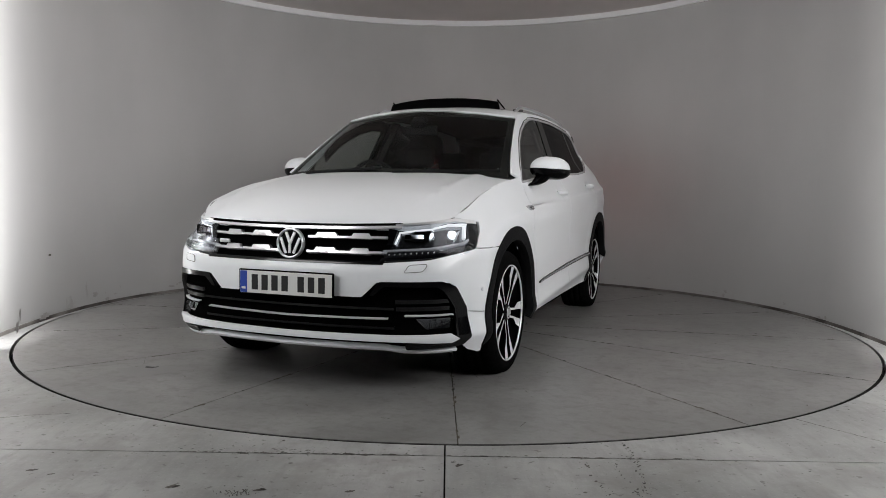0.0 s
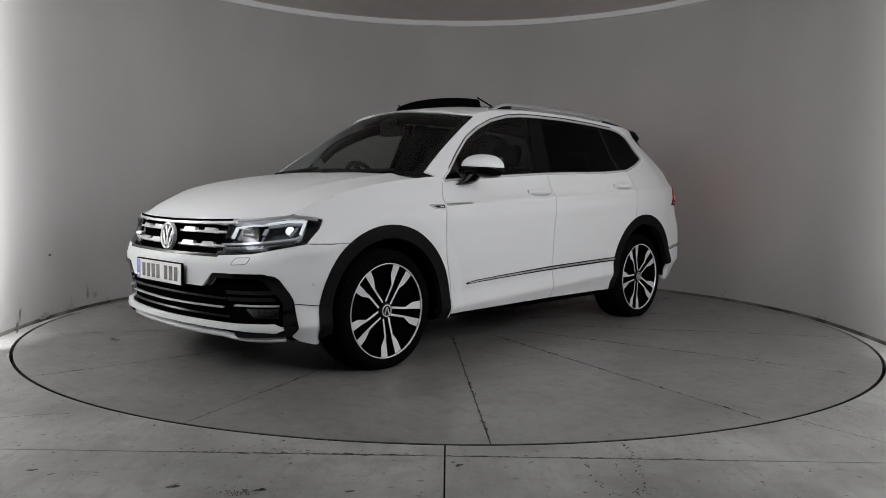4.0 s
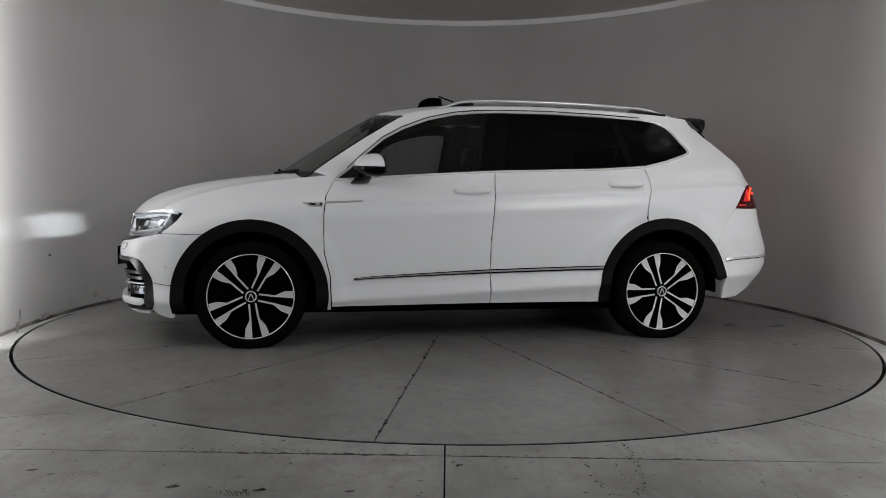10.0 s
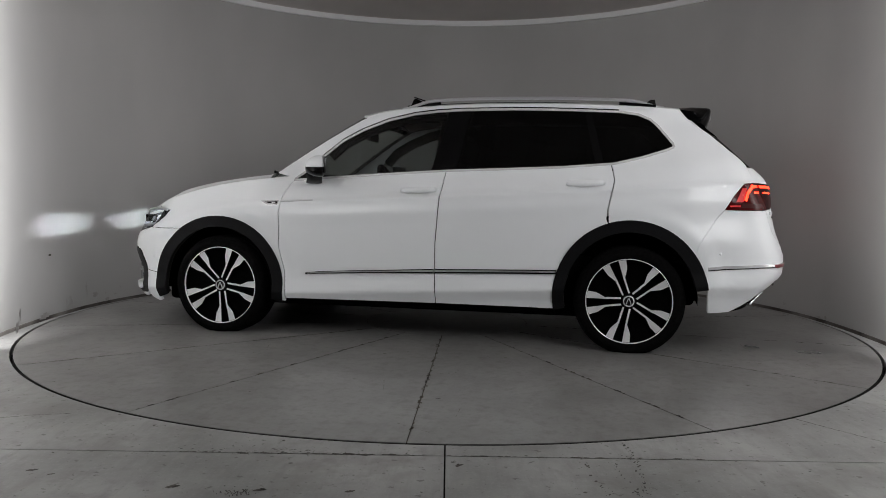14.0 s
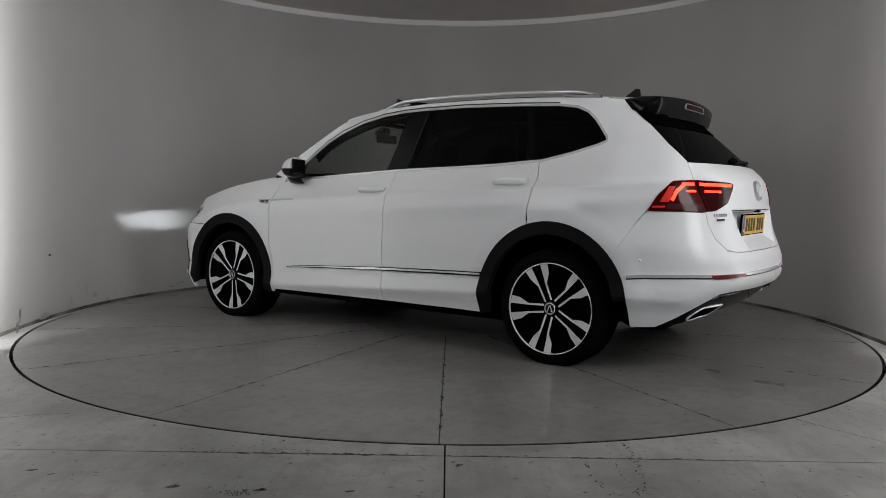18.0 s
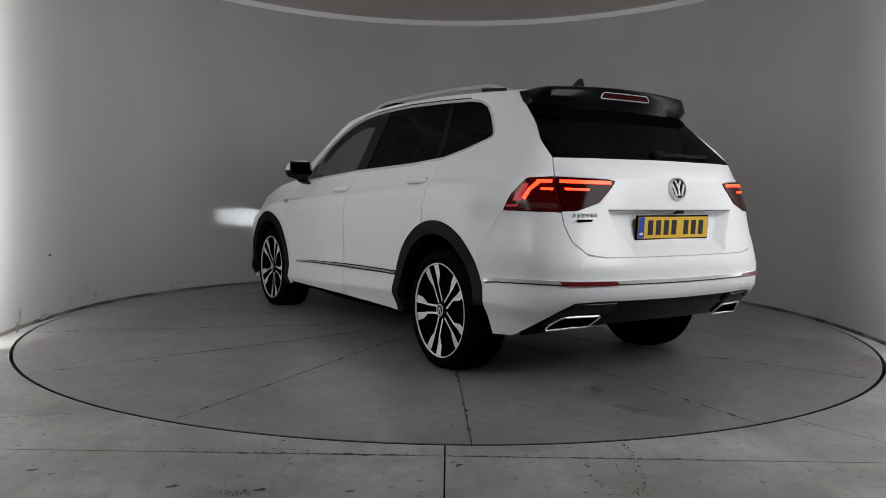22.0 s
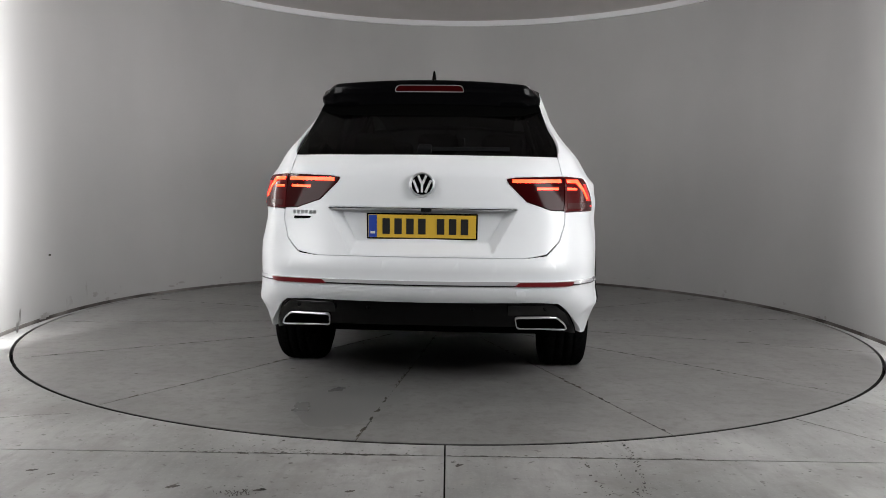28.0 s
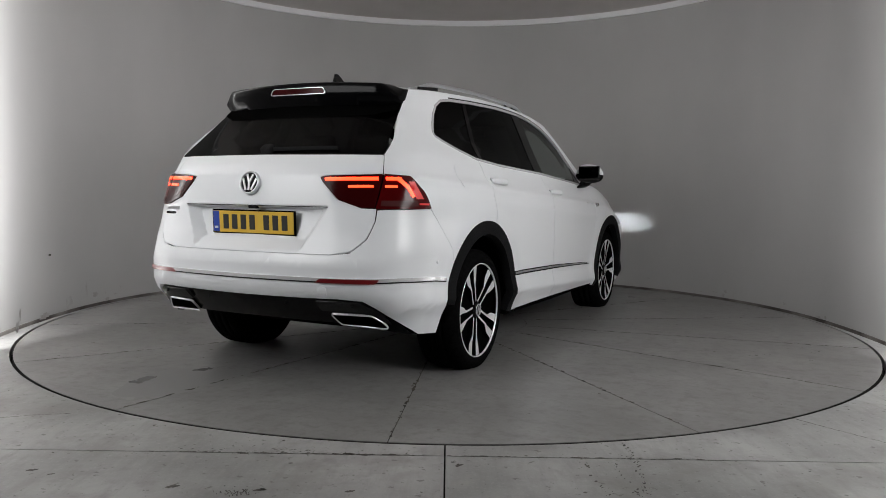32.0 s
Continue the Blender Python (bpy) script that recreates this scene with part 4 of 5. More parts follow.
def emblem(parent, m, r):
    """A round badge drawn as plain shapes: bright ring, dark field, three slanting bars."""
    prof = [(r, -0.012), (r, 0.004), (r * 0.96, 0.01), (r * 0.88, 0.01), (r * 0.84, 0.003), (r * 0.84, -0.01)]
    v, f = lathe(prof, 48)
    ring = mesh_ob("emblem", v, f, SATIN_CHROME, parent, "round chrome badge", smooth=True)
    ring.matrix_basis = m
    v, f = lathe([(r * 0.86, 0.0), (0.0001, 0.001)], 32)
    mesh_ob("field", v, f, GLOSS_BLACK, ring, smooth=True)
    for x0, z0, x1, z1 in ((-0.68, 0.30, -0.30, -0.62), (0.68, 0.30, 0.30, -0.62), (-0.30, 0.66, 0.0, -0.02), (0.30, 0.66, 0.0, -0.02), (0.0, -0.1, 0.0, -0.6)):
        d = Vector((x1 - x0, 0, z1 - z0)) * r
        ang = math.atan2(d.x, d.z)
        part("bar", box_bm((r * 0.19, 0.007, d.length + r * 0.1), ((x0 + x1) / 2 * r, 0.004, (z0 + z1) / 2 * r), Euler((0, ang, 0)), 0.0015, seg=1), ALLOY, ring)


def f_band(pairs, width, width2=None):
    return ribbon(dense([P("f", y, z) for y, z in pairs], 0.04, False), width, width2)


def build_nose(car):
    # grille: dark back, bars with thick and thin runs
    g = [P("f", 0.0, 0.645), P("f", 0.49, 0.65), P("f", 0.55, 0.83), P("f", 0.0, 0.85)]
    grille = panel("grille", g + mirrored(g)[1:-1], PURE_BLACK, car, out=-0.045, depth=0.02)
    gap = f_band([(-0.56, 0.842), (-0.3, 0.834), (0, 0.830), (0.3, 0.834), (0.56, 0.842)], 0.010)
    panel("grille_gap", gap, PURE_BLACK, car, out=0.001, depth=0.02)
    top = f_band([(-0.56, 0.829), (-0.3, 0.821), (0, 0.817), (0.3, 0.821), (0.56, 0.829)], 0.012)
    panel("grille_bar", top, CHROME, car, out=0.004, depth=0.02)
    edge = f_band([(-0.5, 0.657), (0, 0.655), (0.5, 0.657)], 0.014)
    panel("grille_bar", edge, GLOSS_BLACK, car, out=0.004, depth=0.03)
    for z in (0.772, 0.70):
        for sg in (-1, 1):
            panel("grille_bar", f_band([(sg * 0.085, z), (sg * 0.50, z + 0.004)], 0.010), CHROME, car, out=-0.012, depth=0.03)
            for a, b in ((0.12, 0.25), (0.31, 0.42)):
                z0 = z - 0.004
                q = [P("f", sg * a, z0), P("f", sg * b, z0), P("f", sg * (b - 0.018), z0 + 0.026), P("f", sg * (a + 0.018), z0 + 0.026)]
                panel("bar_block", q, CHROME, car, out=-0.008, depth=0.025)
    emblem(car, pose(2.238, 0, 0.736, 5, 0, -90), 0.077)
    part("sport_badge", box_bm((0.008, 0.06, 0.018), (2.222, -0.40, 0.735), Euler((0, 0, 0.05)), 0.003), CHROME, car)
    flat_plate("number_plate", car, 0.52, 0.111, pose(2.297, 0.01, 0.541), PLATE_WHITE, "white number plate with blue band", PLATE_BLACK)
    # lower intake
    h = [P("f", 0.0, 0.215), P("f", 0.6, 0.215), P("f", 0.80, 0.225), P("x", 1.955, 0.255), P("x", 1.955, 0.5), P("f", 0.81, 0.575), P("f", 0.46, 0.58), P("f", 0.0, 0.51)]
    panel("lower_intake", h + mirrored(h)[1:-1], PURE_BLACK, car, out=-0.035, depth=0.03)
    panel("intake_strip", f_band([(-0.52, 0.386), (0, 0.38), (0.52, 0.386)], 0.005), CHROME, car, out=-0.005, depth=0.02)
    for z in (0.435, 0.34):
        panel("intake_slat", f_band([(-0.55, z), (0, z), (0.55, z)], 0.012), GLOSS_BLACK, car, out=-0.015, depth=0.02)
    lip = [P("f", 0.0, 0.278), P("f", 0.60, 0.278), P("f", 0.79, 0.27), P("x", 2.03, 0.288), P("f", 0.79, 0.318), P("f", 0.60, 0.312), P("f", 0.0, 0.308)]
    panel("bumper_lip", lip + mirrored(lip)[1:-1], PAINT, car, out=0.012, depth=0.03)
    split = f_band([(-0.80, 0.226), (-0.66, 0.219), (-0.58, 0.222), (-0.50, 0.236), (0, 0.234), (0.50, 0.236), (0.58, 0.222), (0.66, 0.219), (0.80, 0.226)], 0.011)
    panel("splitter", split, PAINT, car, out=0.004, depth=0.03)
    for sg in (1, -1):
        fold = [P("f", 0.44, 0.50), P("f", 0.485, 0.568), P("f", 0.76, 0.572), P("f", 0.808, 0.545), P("x", 1.988, 0.44), P("x", 1.972, 0.29), P("x", 1.99, 0.25), P("f", 0.60, 0.235), P("f", 0.60, 0.262), P("x", 2.03, 0.262), P("x", 2.035, 0.30), P("x", 2.035, 0.43), P("f", 0.765, 0.525), P("f", 0.74, 0.545), P("f", 0.51, 0.545), P("f", 0.462, 0.50)]
        fold = rounded(fold, 0.012, 3)
        panel("intake_surround", fold if sg > 0 else mirrored(fold), GLOSS_BLACK, car, out=0.006, depth=0.045)
        bars = f_band([(sg * 0.60, 0.402), (sg * 0.80, 0.406)], 0.005)
        panel("intake_strip", bars, CHROME, car, out=-0.004, depth=0.02)
        for z in (0.47, 0.435):
            panel("intake_slat", f_band([(sg * 0.56, z), (sg * 0.79, z + 0.004)], 0.02), GLOSS_BLACK, car, out=-0.014, depth=0.03)
        fog = [P("f", sg * 0.65, 0.385), P("f", sg * 0.80, 0.388), P("f", sg * 0.80, 0.34), P("f", sg * 0.70, 0.335)]
        fg = panel("fog_lamp", rounded(fog, 0.008, 3), LAMP_BOWL, car, out=-0.03, depth=0.03)
        panel("fog_lens", rounded(fog, 0.008, 3), LENS, car, out=-0.006, depth=0.004)
        for y0, y1, z0, z1 in ((0.71, 0.724, 0.348, 0.378), (0.735, 0.75, 0.346, 0.366), (0.735, 0.75, 0.37, 0.381), (0.762, 0.788, 0.35, 0.38)):
            q = [P("f", sg * y0, z0), P("f", sg * y1, z0), P("f", sg * (y1 - 0.004), z1), P("f", sg * (y0 + 0.005), z1)]
            panel("reflector_bowl", q, LAMP_BOWL, car, out=-0.018, depth=0.008)
    # headlamps
    box = [P("f", 0.476, 0.662), P("f", 0.70, 0.68), P("x", 1.99, 0.70), P("x", 1.932, 0.728), P("x", 1.842, 0.80), P("x", 1.808, 0.846), P("x", 1.92, 0.868), P("f", 0.73, 0.858), P("f", 0.56, 0.838), P("f", 0.50, 0.825)]
    box = rounded(box, 0.012, 3)
    for sg in (1, -1):
        m = (lambda q: q) if sg > 0 else mirrored
        z0, z1 = 0.769, 0.789
        c0, c1 = sf(0.575, z0), sf(0.668, z0)
        def clip(poly, ax, val, keep):
            res = []
            for i in range(len(poly)):
                a, b = poly[i - 1], poly[i]
                ia, ib = (a[ax] - val) * keep >= 0, (b[ax] - val) * keep >= 0
                if ia != ib:
                    t = (val - a[ax]) / (b[ax] - a[ax])
                    res.append((a[0] + (b[0] - a[0]) * t, a[1] + (b[1] - a[1]) * t))
                if ib:
                    res.append(b)
            return res
        mid = clip(clip(box, 0, c0, 1), 0, c1, -1)
        for i, piece in enumerate((clip(box, 0, c1, 1), clip(box, 0, c0, -1), clip(mid, 1, z0, -1), clip(mid, 1, z1, 1))):
            panel("headlamp" if i == 0 else "lamp_backing", m(piece), LAMP_BOWL, car, out=-0.05, depth=0.004, label="lit LED headlamp" if i == 0 else "")
        # dark tube added behind the opening to shape the beam, with the light at its far end
        pc = shell(np.array([0.5 * (c0 + c1)]), np.array([0.7815]), -0.05)[0]
        xm, ym = pc[0] - 0.06, sg * pc[1]
        for dy, dz, sy, sz in ((-0.062, 0, 0.006, 0.05), (0.062, 0, 0.006, 0.05), (0, 0.022, 0.13, 0.006), (0, -0.022, 0.13, 0.006)):
            part("lamp_tube", box_bm((0.145, sy, sz), (xm + 0.012, ym + dy, 0.7815 + dz)), PURE_BLACK, car)
        part("light_source", box_bm((0.004, 0.10, 0.006), (xm - 0.05, ym, 0.7875)), BEAM, car)
        up = dense([P("f", 0.535, 0.745), P("f", 0.553, 0.800), P("f", 0.70, 0.822), P("x", 1.96, 0.838), P("x", 1.87, 0.838)], 0.04, False)
        panel("daytime_strip", m(ribbon(up, 0.0065)), DRL, car, out=-0.016, depth=0.02)
        panel("daytime_strip", m(ribbon([P("x", 1.885, 0.834), P("x", 1.925, 0.772)], 0.012)), DRL, car, out=-0.016, depth=0.02)
        panel("lamp_trim", m(ribbon(dense([P("f", 0.53, 0.838), P("f", 0.70, 0.853), P("x", 1.93, 0.862), P("x", 1.83, 0.85)], 0.04, False), 0.007, 0.018)), SATIN_CHROME, car, out=0.003, depth=0.02)
        low = dense([P("f", 0.485, 0.712), P("f", 0.70, 0.726), P("x", 1.96, 0.748), P("x", 1.915, 0.765)], 0.04, False)
        panel("lamp_trim", m(ribbon(low, 0.009)), CHROME, car, out=-0.008, depth=0.03)
        q = side((1.875, 0.845), (1.81, 0.848), (1.842, 0.80), (1.915, 0.742), (1.928, 0.752), (1.90, 0.79))
        panel("lamp_corner", m(q), GLOSS_BLACK, car, out=-0.006, depth=0.03)
        q = [P("f", 0.50, 0.742), P("f", 0.525, 0.742), P("f", 0.543, 0.812), P("f", 0.50, 0.82)]
        panel("lamp_corner", m(q), GLOSS_BLACK, car, out=-0.01, depth=0.02)
        # stepped lens blocks round the lit module
        for y0, y1, z0, z1, mt, o in ((0.676, 0.684, 0.758, 0.792, SATIN_CHROME, -0.036), (0.689, 0.703, 0.764, 0.796, LAMP_FACET, -0.036), (0.789, 0.797, 0.762, 0.806, SATIN_CHROME, -0.026)):
            q = [P("f", y0, z0), P("f", y1, z0 + 0.002), P("f", y1 + 0.004, z1), P("f", y0 + 0.004, z1 - 0.002)]
            panel("lamp_module", m(rounded(q, 0.004, 2)), mt, car, out=o, depth=0.02)
        face = shell(np.array([sf(0.77, 0.785)]), np.array([0.785]), -0.028)[0]
        v, f = lathe([(0.0005, 0.012), (0.010, 0.010), (0.017, 0.004), (0.022, -0.006), (0.025, -0.006), (0.025, -0.02)], 24)
        o = mesh_ob("projector", v, f, WHITE_GLOW, car, smooth=True)
        o.matrix_basis = pose(face[0] - 0.014, sg * 0.742, 0.782, 0, 0, -90)
        q = [P("f", 0.49, 0.672), P("f", 0.70, 0.69), P("x", 1.985, 0.712), P("x", 1.95, 0.735), P("x", 1.965, 0.742), P("f", 0.70, 0.716), P("f", 0.488, 0.702)]
        panel("indicator", m(q), LAMP_BOWL, car, out=-0.025, depth=0.02)
        q = [P("f", 0.479, 0.664), P("f", 0.70, 0.682), P("x", 1.99, 0.703), P("x", 1.972, 0.717), P("f", 0.70, 0.696), P("f", 0.484, 0.679)]
        panel("lamp_base", m(q), GLOSS_BLACK, car, out=-0.004, depth=0.03)
        for j in range(9):
            y = 0.51 + 0.026 * j
            zz = 0.690 + (y - 0.49) * 0.07
            q = [P("f", y, zz), P("f", y + 0.005, zz), P("f", y + 0.005, zz + 0.005), P("f", y, zz + 0.005)]
            panel("indicator_led", m(q), ALLOY, car, out=-0.020, depth=0.004)
        panel("headlamp_lens", m(box), LENS, car, out=0.0, depth=0.004)
        w = rounded([P("f", 0.60, 0.613), P("f", 0.685, 0.62), P("f", 0.70, 0.655), P("f", 0.62, 0.65)], 0.015, 4)
        panel("washer_cover", m(w), PAINT, car, out=0.0015, depth=0.006)
        panel("washer_gap", m(ribbon(w + [w[0]], 0.0022)), SATIN_BLACK, car, out=0.0024, depth=0.002)
        # sensor
        p = shell(np.array([sx(1.90, 0.52)]), np.array([0.52]), 0.003)[0]
        v, f = lathe([(0.001, 0.0012), (0.009, 0.0012), (0.0105, -0.002)], 16)
        o = mesh_ob("sensor", v, f, PAINT, car, smooth=True)
        o.matrix_basis = pose(p[0], sg * p[1], p[2], 0, 0, -35 if sg > 0 else 215)


# ---- car: sides ----
def build_side_bits(car):
    for sg in (1, -1):
        m = (lambda q: q) if sg > 0 else mirrored
        for x0, x1, z in ((0.10, -0.15, 1.011), (-0.985, -1.23, 1.067)):
            n = 14
            verts, faces, k = [], [], 10
            for i in range(n + 1):
                t = i / n
                x = x0 + (x1 - x0) * t
                zz = z + 0.006 * (t - 0.5)
                base = shell(np.array([sx(x, zz)]), np.array([zz]))[0]
                lift = 0.034 * (1 - (2 * abs(t - 0.5)) ** 4) + 0.006
                hh = 0.021 * (1 - 0.35 * (2 * abs(t - 0.5)) ** 3)
                for j in range(k):
                    a = 2 * math.pi * j / k
                    verts.append((base[0], sg * (base[1] + lift - 0.008 + 0.009 * math.cos(a)), zz + hh * math.sin(a)))
            for i in range(n):
                for j in range(k):
                    a, b = i * k + j, i * k + (j + 1) % k
                    faces.append((a, b, b + k, a + k))
            faces += [tuple(range(k)), tuple(range(n * k, n * k + k))[::-1]]
            o = mesh_ob("door_handle", verts, faces, PAINT, car, smooth=True)
        # badge on the wing and its strip on the door
        wedge = side((1.078, 0.925), (1.03, 0.90), (0.955, 0.898), (0.95, 0.93))
        panel("wing_badge", m(wedge), CHROME, car, out=0.008, depth=0.008)
        panel("badge_inlay", m(side((1.045, 0.919), (1.02, 0.908), (0.958, 0.906), (0.955, 0.922))), GLOSS_BLACK, car, out=0.0105, depth=0.002)
        panel("badge_bar", m(side((1.0, 0.918), (0.99, 0.910), (0.965, 0.910), (0.97, 0.918))), CHROME, car, out=0.0125, depth=0.002)
        panel("badge_strip", m(ribbon(side((0.935, 0.927), (0.85, 0.93), (0.70, 0.938)), 0.012, 0.006)), SATIN_CHROME, car, out=0.008, depth=0.008)
        # mirror
        def mirror_shell(z0, z1, mat, name):
            verts, faces = [], []
            nu, nv = 28, 14
            for i in range(nv + 1):
                z = z0 + (z1 - z0) * i / nv
                h = (z - 1.148) / (0.088 if z > 1.148 else 0.060)
                rr = max(0.0, 1 - abs(h) ** 2.2) ** (1 / 2.2)
                for j in range(nu):
                    a = 2 * math.pi * j / nu
                    c, s = math.cos(a), math.sin(a)
                    ex, ey = 0.120 if c > 0 else 0.022, 0.120
                    x = 0.625 + ex * rr * math.copysign(abs(c) ** 0.8, c)
                    y = 0.932 + ey * (rr * 0.9 + 0.1 * (1 if rr > 0 else 0)) * math.copysign(abs(s) ** 0.9, s)
                    x += (0.93 - y) * 0.35
                    verts.append((x, sg * y, z + (0.93 - y) * 0.05))
            for i in range(nv):
                for j in range(nu):
                    q = i * nu
                    faces.append((q + j, q + (j + 1) % nu, q + nu + (j + 1) % nu, q + nu + j))
            faces += [tuple(range(nu))[::-1], tuple(range(nv * nu, nv * nu + nu))]
            if sg < 0:
                faces = [fc[::-1] for fc in faces]
            return mesh_ob(name, verts, faces, mat, car, smooth=True)
        mirror_shell(1.158, 1.2355, PAINT, "mirror_cap")
        mirror_shell(1.089, 1.1572, SPOILER_BLACK, "mirror_base")
        part("mirror_bezel", box_bm((0.012, 0.196, 0.108), (0.600, sg * 0.938, 1.166), Euler((0, 0, sg * 0.34)), 0.005), GLOSS_BLACK, car)
        bm = box_bm((0.006, 0.176, 0.090), (0.594, sg * 0.939, 1.168), Euler((0, 0, sg * 0.34)), 0.002)
        part("mirror_glass", bm, material("mirror_face", (0.07, 0.072, 0.076), 0.03, 1.0) if sg > 0 else bpy.data.materials["mirror_face"], car)
        # stalk: a tapered foot from the door up to the mirror
        bm = bmesh.new()
        rings = []
        for (x, y, z, wx, wy) in ((0.72, 0.80, 1.045, 0.06, 0.03), (0.715, 0.84, 1.052, 0.058, 0.04), (0.70, 0.875, 1.072, 0.054, 0.045), (0.685, 0.905, 1.112, 0.055, 0.055)):
            rings.append([bm.verts.new((x + wx * math.cos(2 * math.pi * j / 12), sg * (y + wy * math.sin(2 * math.pi * j / 12)), z)) for j in range(12)])
        for a, b in zip(rings, rings[1:]):
            for j in range(12):
                bm.faces.new((a[j], a[(j + 1) % 12], b[(j + 1) % 12], b[j]))
        part("mirror_foot", bm, SPOILER_BLACK, car, smooth=True)
        # sail at the front of the door glass
        panel("window_sail", m(side((0.855, 1.083), (0.70, 1.09), (0.70, 1.215), (0.79, 1.135))), GLOSS_BLACK, car, out=-0.005, depth=0.004)
    flap = rounded(side((-1.48, 1.02), (-1.66, 1.02), (-1.70, 1.06), (-1.66, 1.15), (-1.50, 1.15), (-1.46, 1.10)), 0.03, 5)
    panel("fuel_flap", mirrored(flap), PAINT, car, out=0.0022, depth=0.004)
    # roof rails
    for sg in (1, -1):
        verts, faces, k, n = [], [], 10, 40
        for i in range(n + 1):
            t = i / n
            x = 0.17 - 1.76 * t
            w = float(np.interp(x, _rx, _ry))
            yr = w - 0.055 - 0.02 * sstep(t, 0.8, 1.0)
            zb = roof_fn(np.array([x]), np.array([yr]), np.array([0.0]))[0, 2]
            up = 0.038 * float(sstep(t, 0.0, 0.13) * sstep(1 - t, 0.0, 0.13)) - 0.004
            for j in range(k):
                a = 2 * math.pi * j / k
                verts.append((x, sg * (yr + 0.014 * math.cos(a)), zb + up + 0.011 * math.sin(a)))
        for i in range(n):
            for j in range(k):
                a, b = i * k + j, i * k + (j + 1) % k
                faces.append((a, b, b + k, a + k))
        faces += [tuple(range(k)), tuple(range(n * k, n * k + k))[::-1]]
        mesh_ob("roof_rail", verts, faces, SATIN_CHROME, car, "satin silver roof rail", smooth=True)
        for x in (0.02, -1.42):
            w = float(np.interp(x, _rx, _ry)) - 0.058
            zb = roof_fn(np.array([x]), np.array([w]), np.array([0.0]))[0, 2]
            part("rail_foot", box_bm((0.24, 0.012, 0.022), (x, sg * w, zb + 0.007), Euler((0, -0.09 if x < -1 else 0.10, 0)), 0.004), GLOSS_BLACK, car)
    # glass roof and its raised wind deflector
    q = [(0.16, -0.42), (0.16, 0.42), (-1.05, 0.42), (-1.05, -0.42)]
    panel("roof_glass", rounded(q, 0.05, 4), GLOSS_BLACK, car, fn=roof_fn, out=0.004, depth=0.004)
    bm = bmesh.new()
    n = 20
    rows = []
    for i in range(n + 1):
        y = -0.43 + 0.86 * i / n
        xb = 0.20 - 0.05 * (y / 0.43) ** 2
        zb = float(roof_fn(np.array([xb]), np.array([y]), np.array([0.0]))[0, 2]) - 0.002
        top = zb + 0.074 - 0.012 * (y / 0.43) ** 2
        rows.append([bm.verts.new((xb, y, zb)), bm.verts.new((xb - 0.022, y * 0.97, top - 0.004)), bm.verts.new((xb - 0.030, y * 0.968, top)), bm.verts.new((xb - 0.044, y * 0.968, top - 0.003)), bm.verts.new((xb - 0.05, y, zb))])
    for a, b in zip(rows, rows[1:]):
        for j in range(4):
            bm.faces.new((a[j], a[j + 1], b[j + 1], b[j]))
    bm.faces.new(rows[0])
    bm.faces.new(rows[-1][::-1])
    for sg in (1, -1):
        a, b = Vector((0.125, sg * 0.412, 1.672)), Vector((-0.02, sg * 0.425, 1.622))
        box_bm(((b - a).length, 0.010, 0.009), (a + b) / 2, (b - a).to_track_quat("X", "Z").to_euler(), 0.002, bm, 1)
    part("wind_deflector", bm, PURE_BLACK, car, "raised black sunroof wind deflector", smooth=True)


# ---- car: tail ----
def r_band(pairs, w, w2=None):
    """A band across the tail; y from left to right, past the middle."""
    pts = []
    for y, z in pairs:
        u, v = P("r", abs(y), z)
        pts.append((u if y >= 0 else 2 * S_END - u, v))
    return ribbon(dense(pts, 0.04, False), w, w2)


def wrap_fn(u, v, o):
    return shell(np.where(u > S_END, u - 2 * S_END, u), v, o)


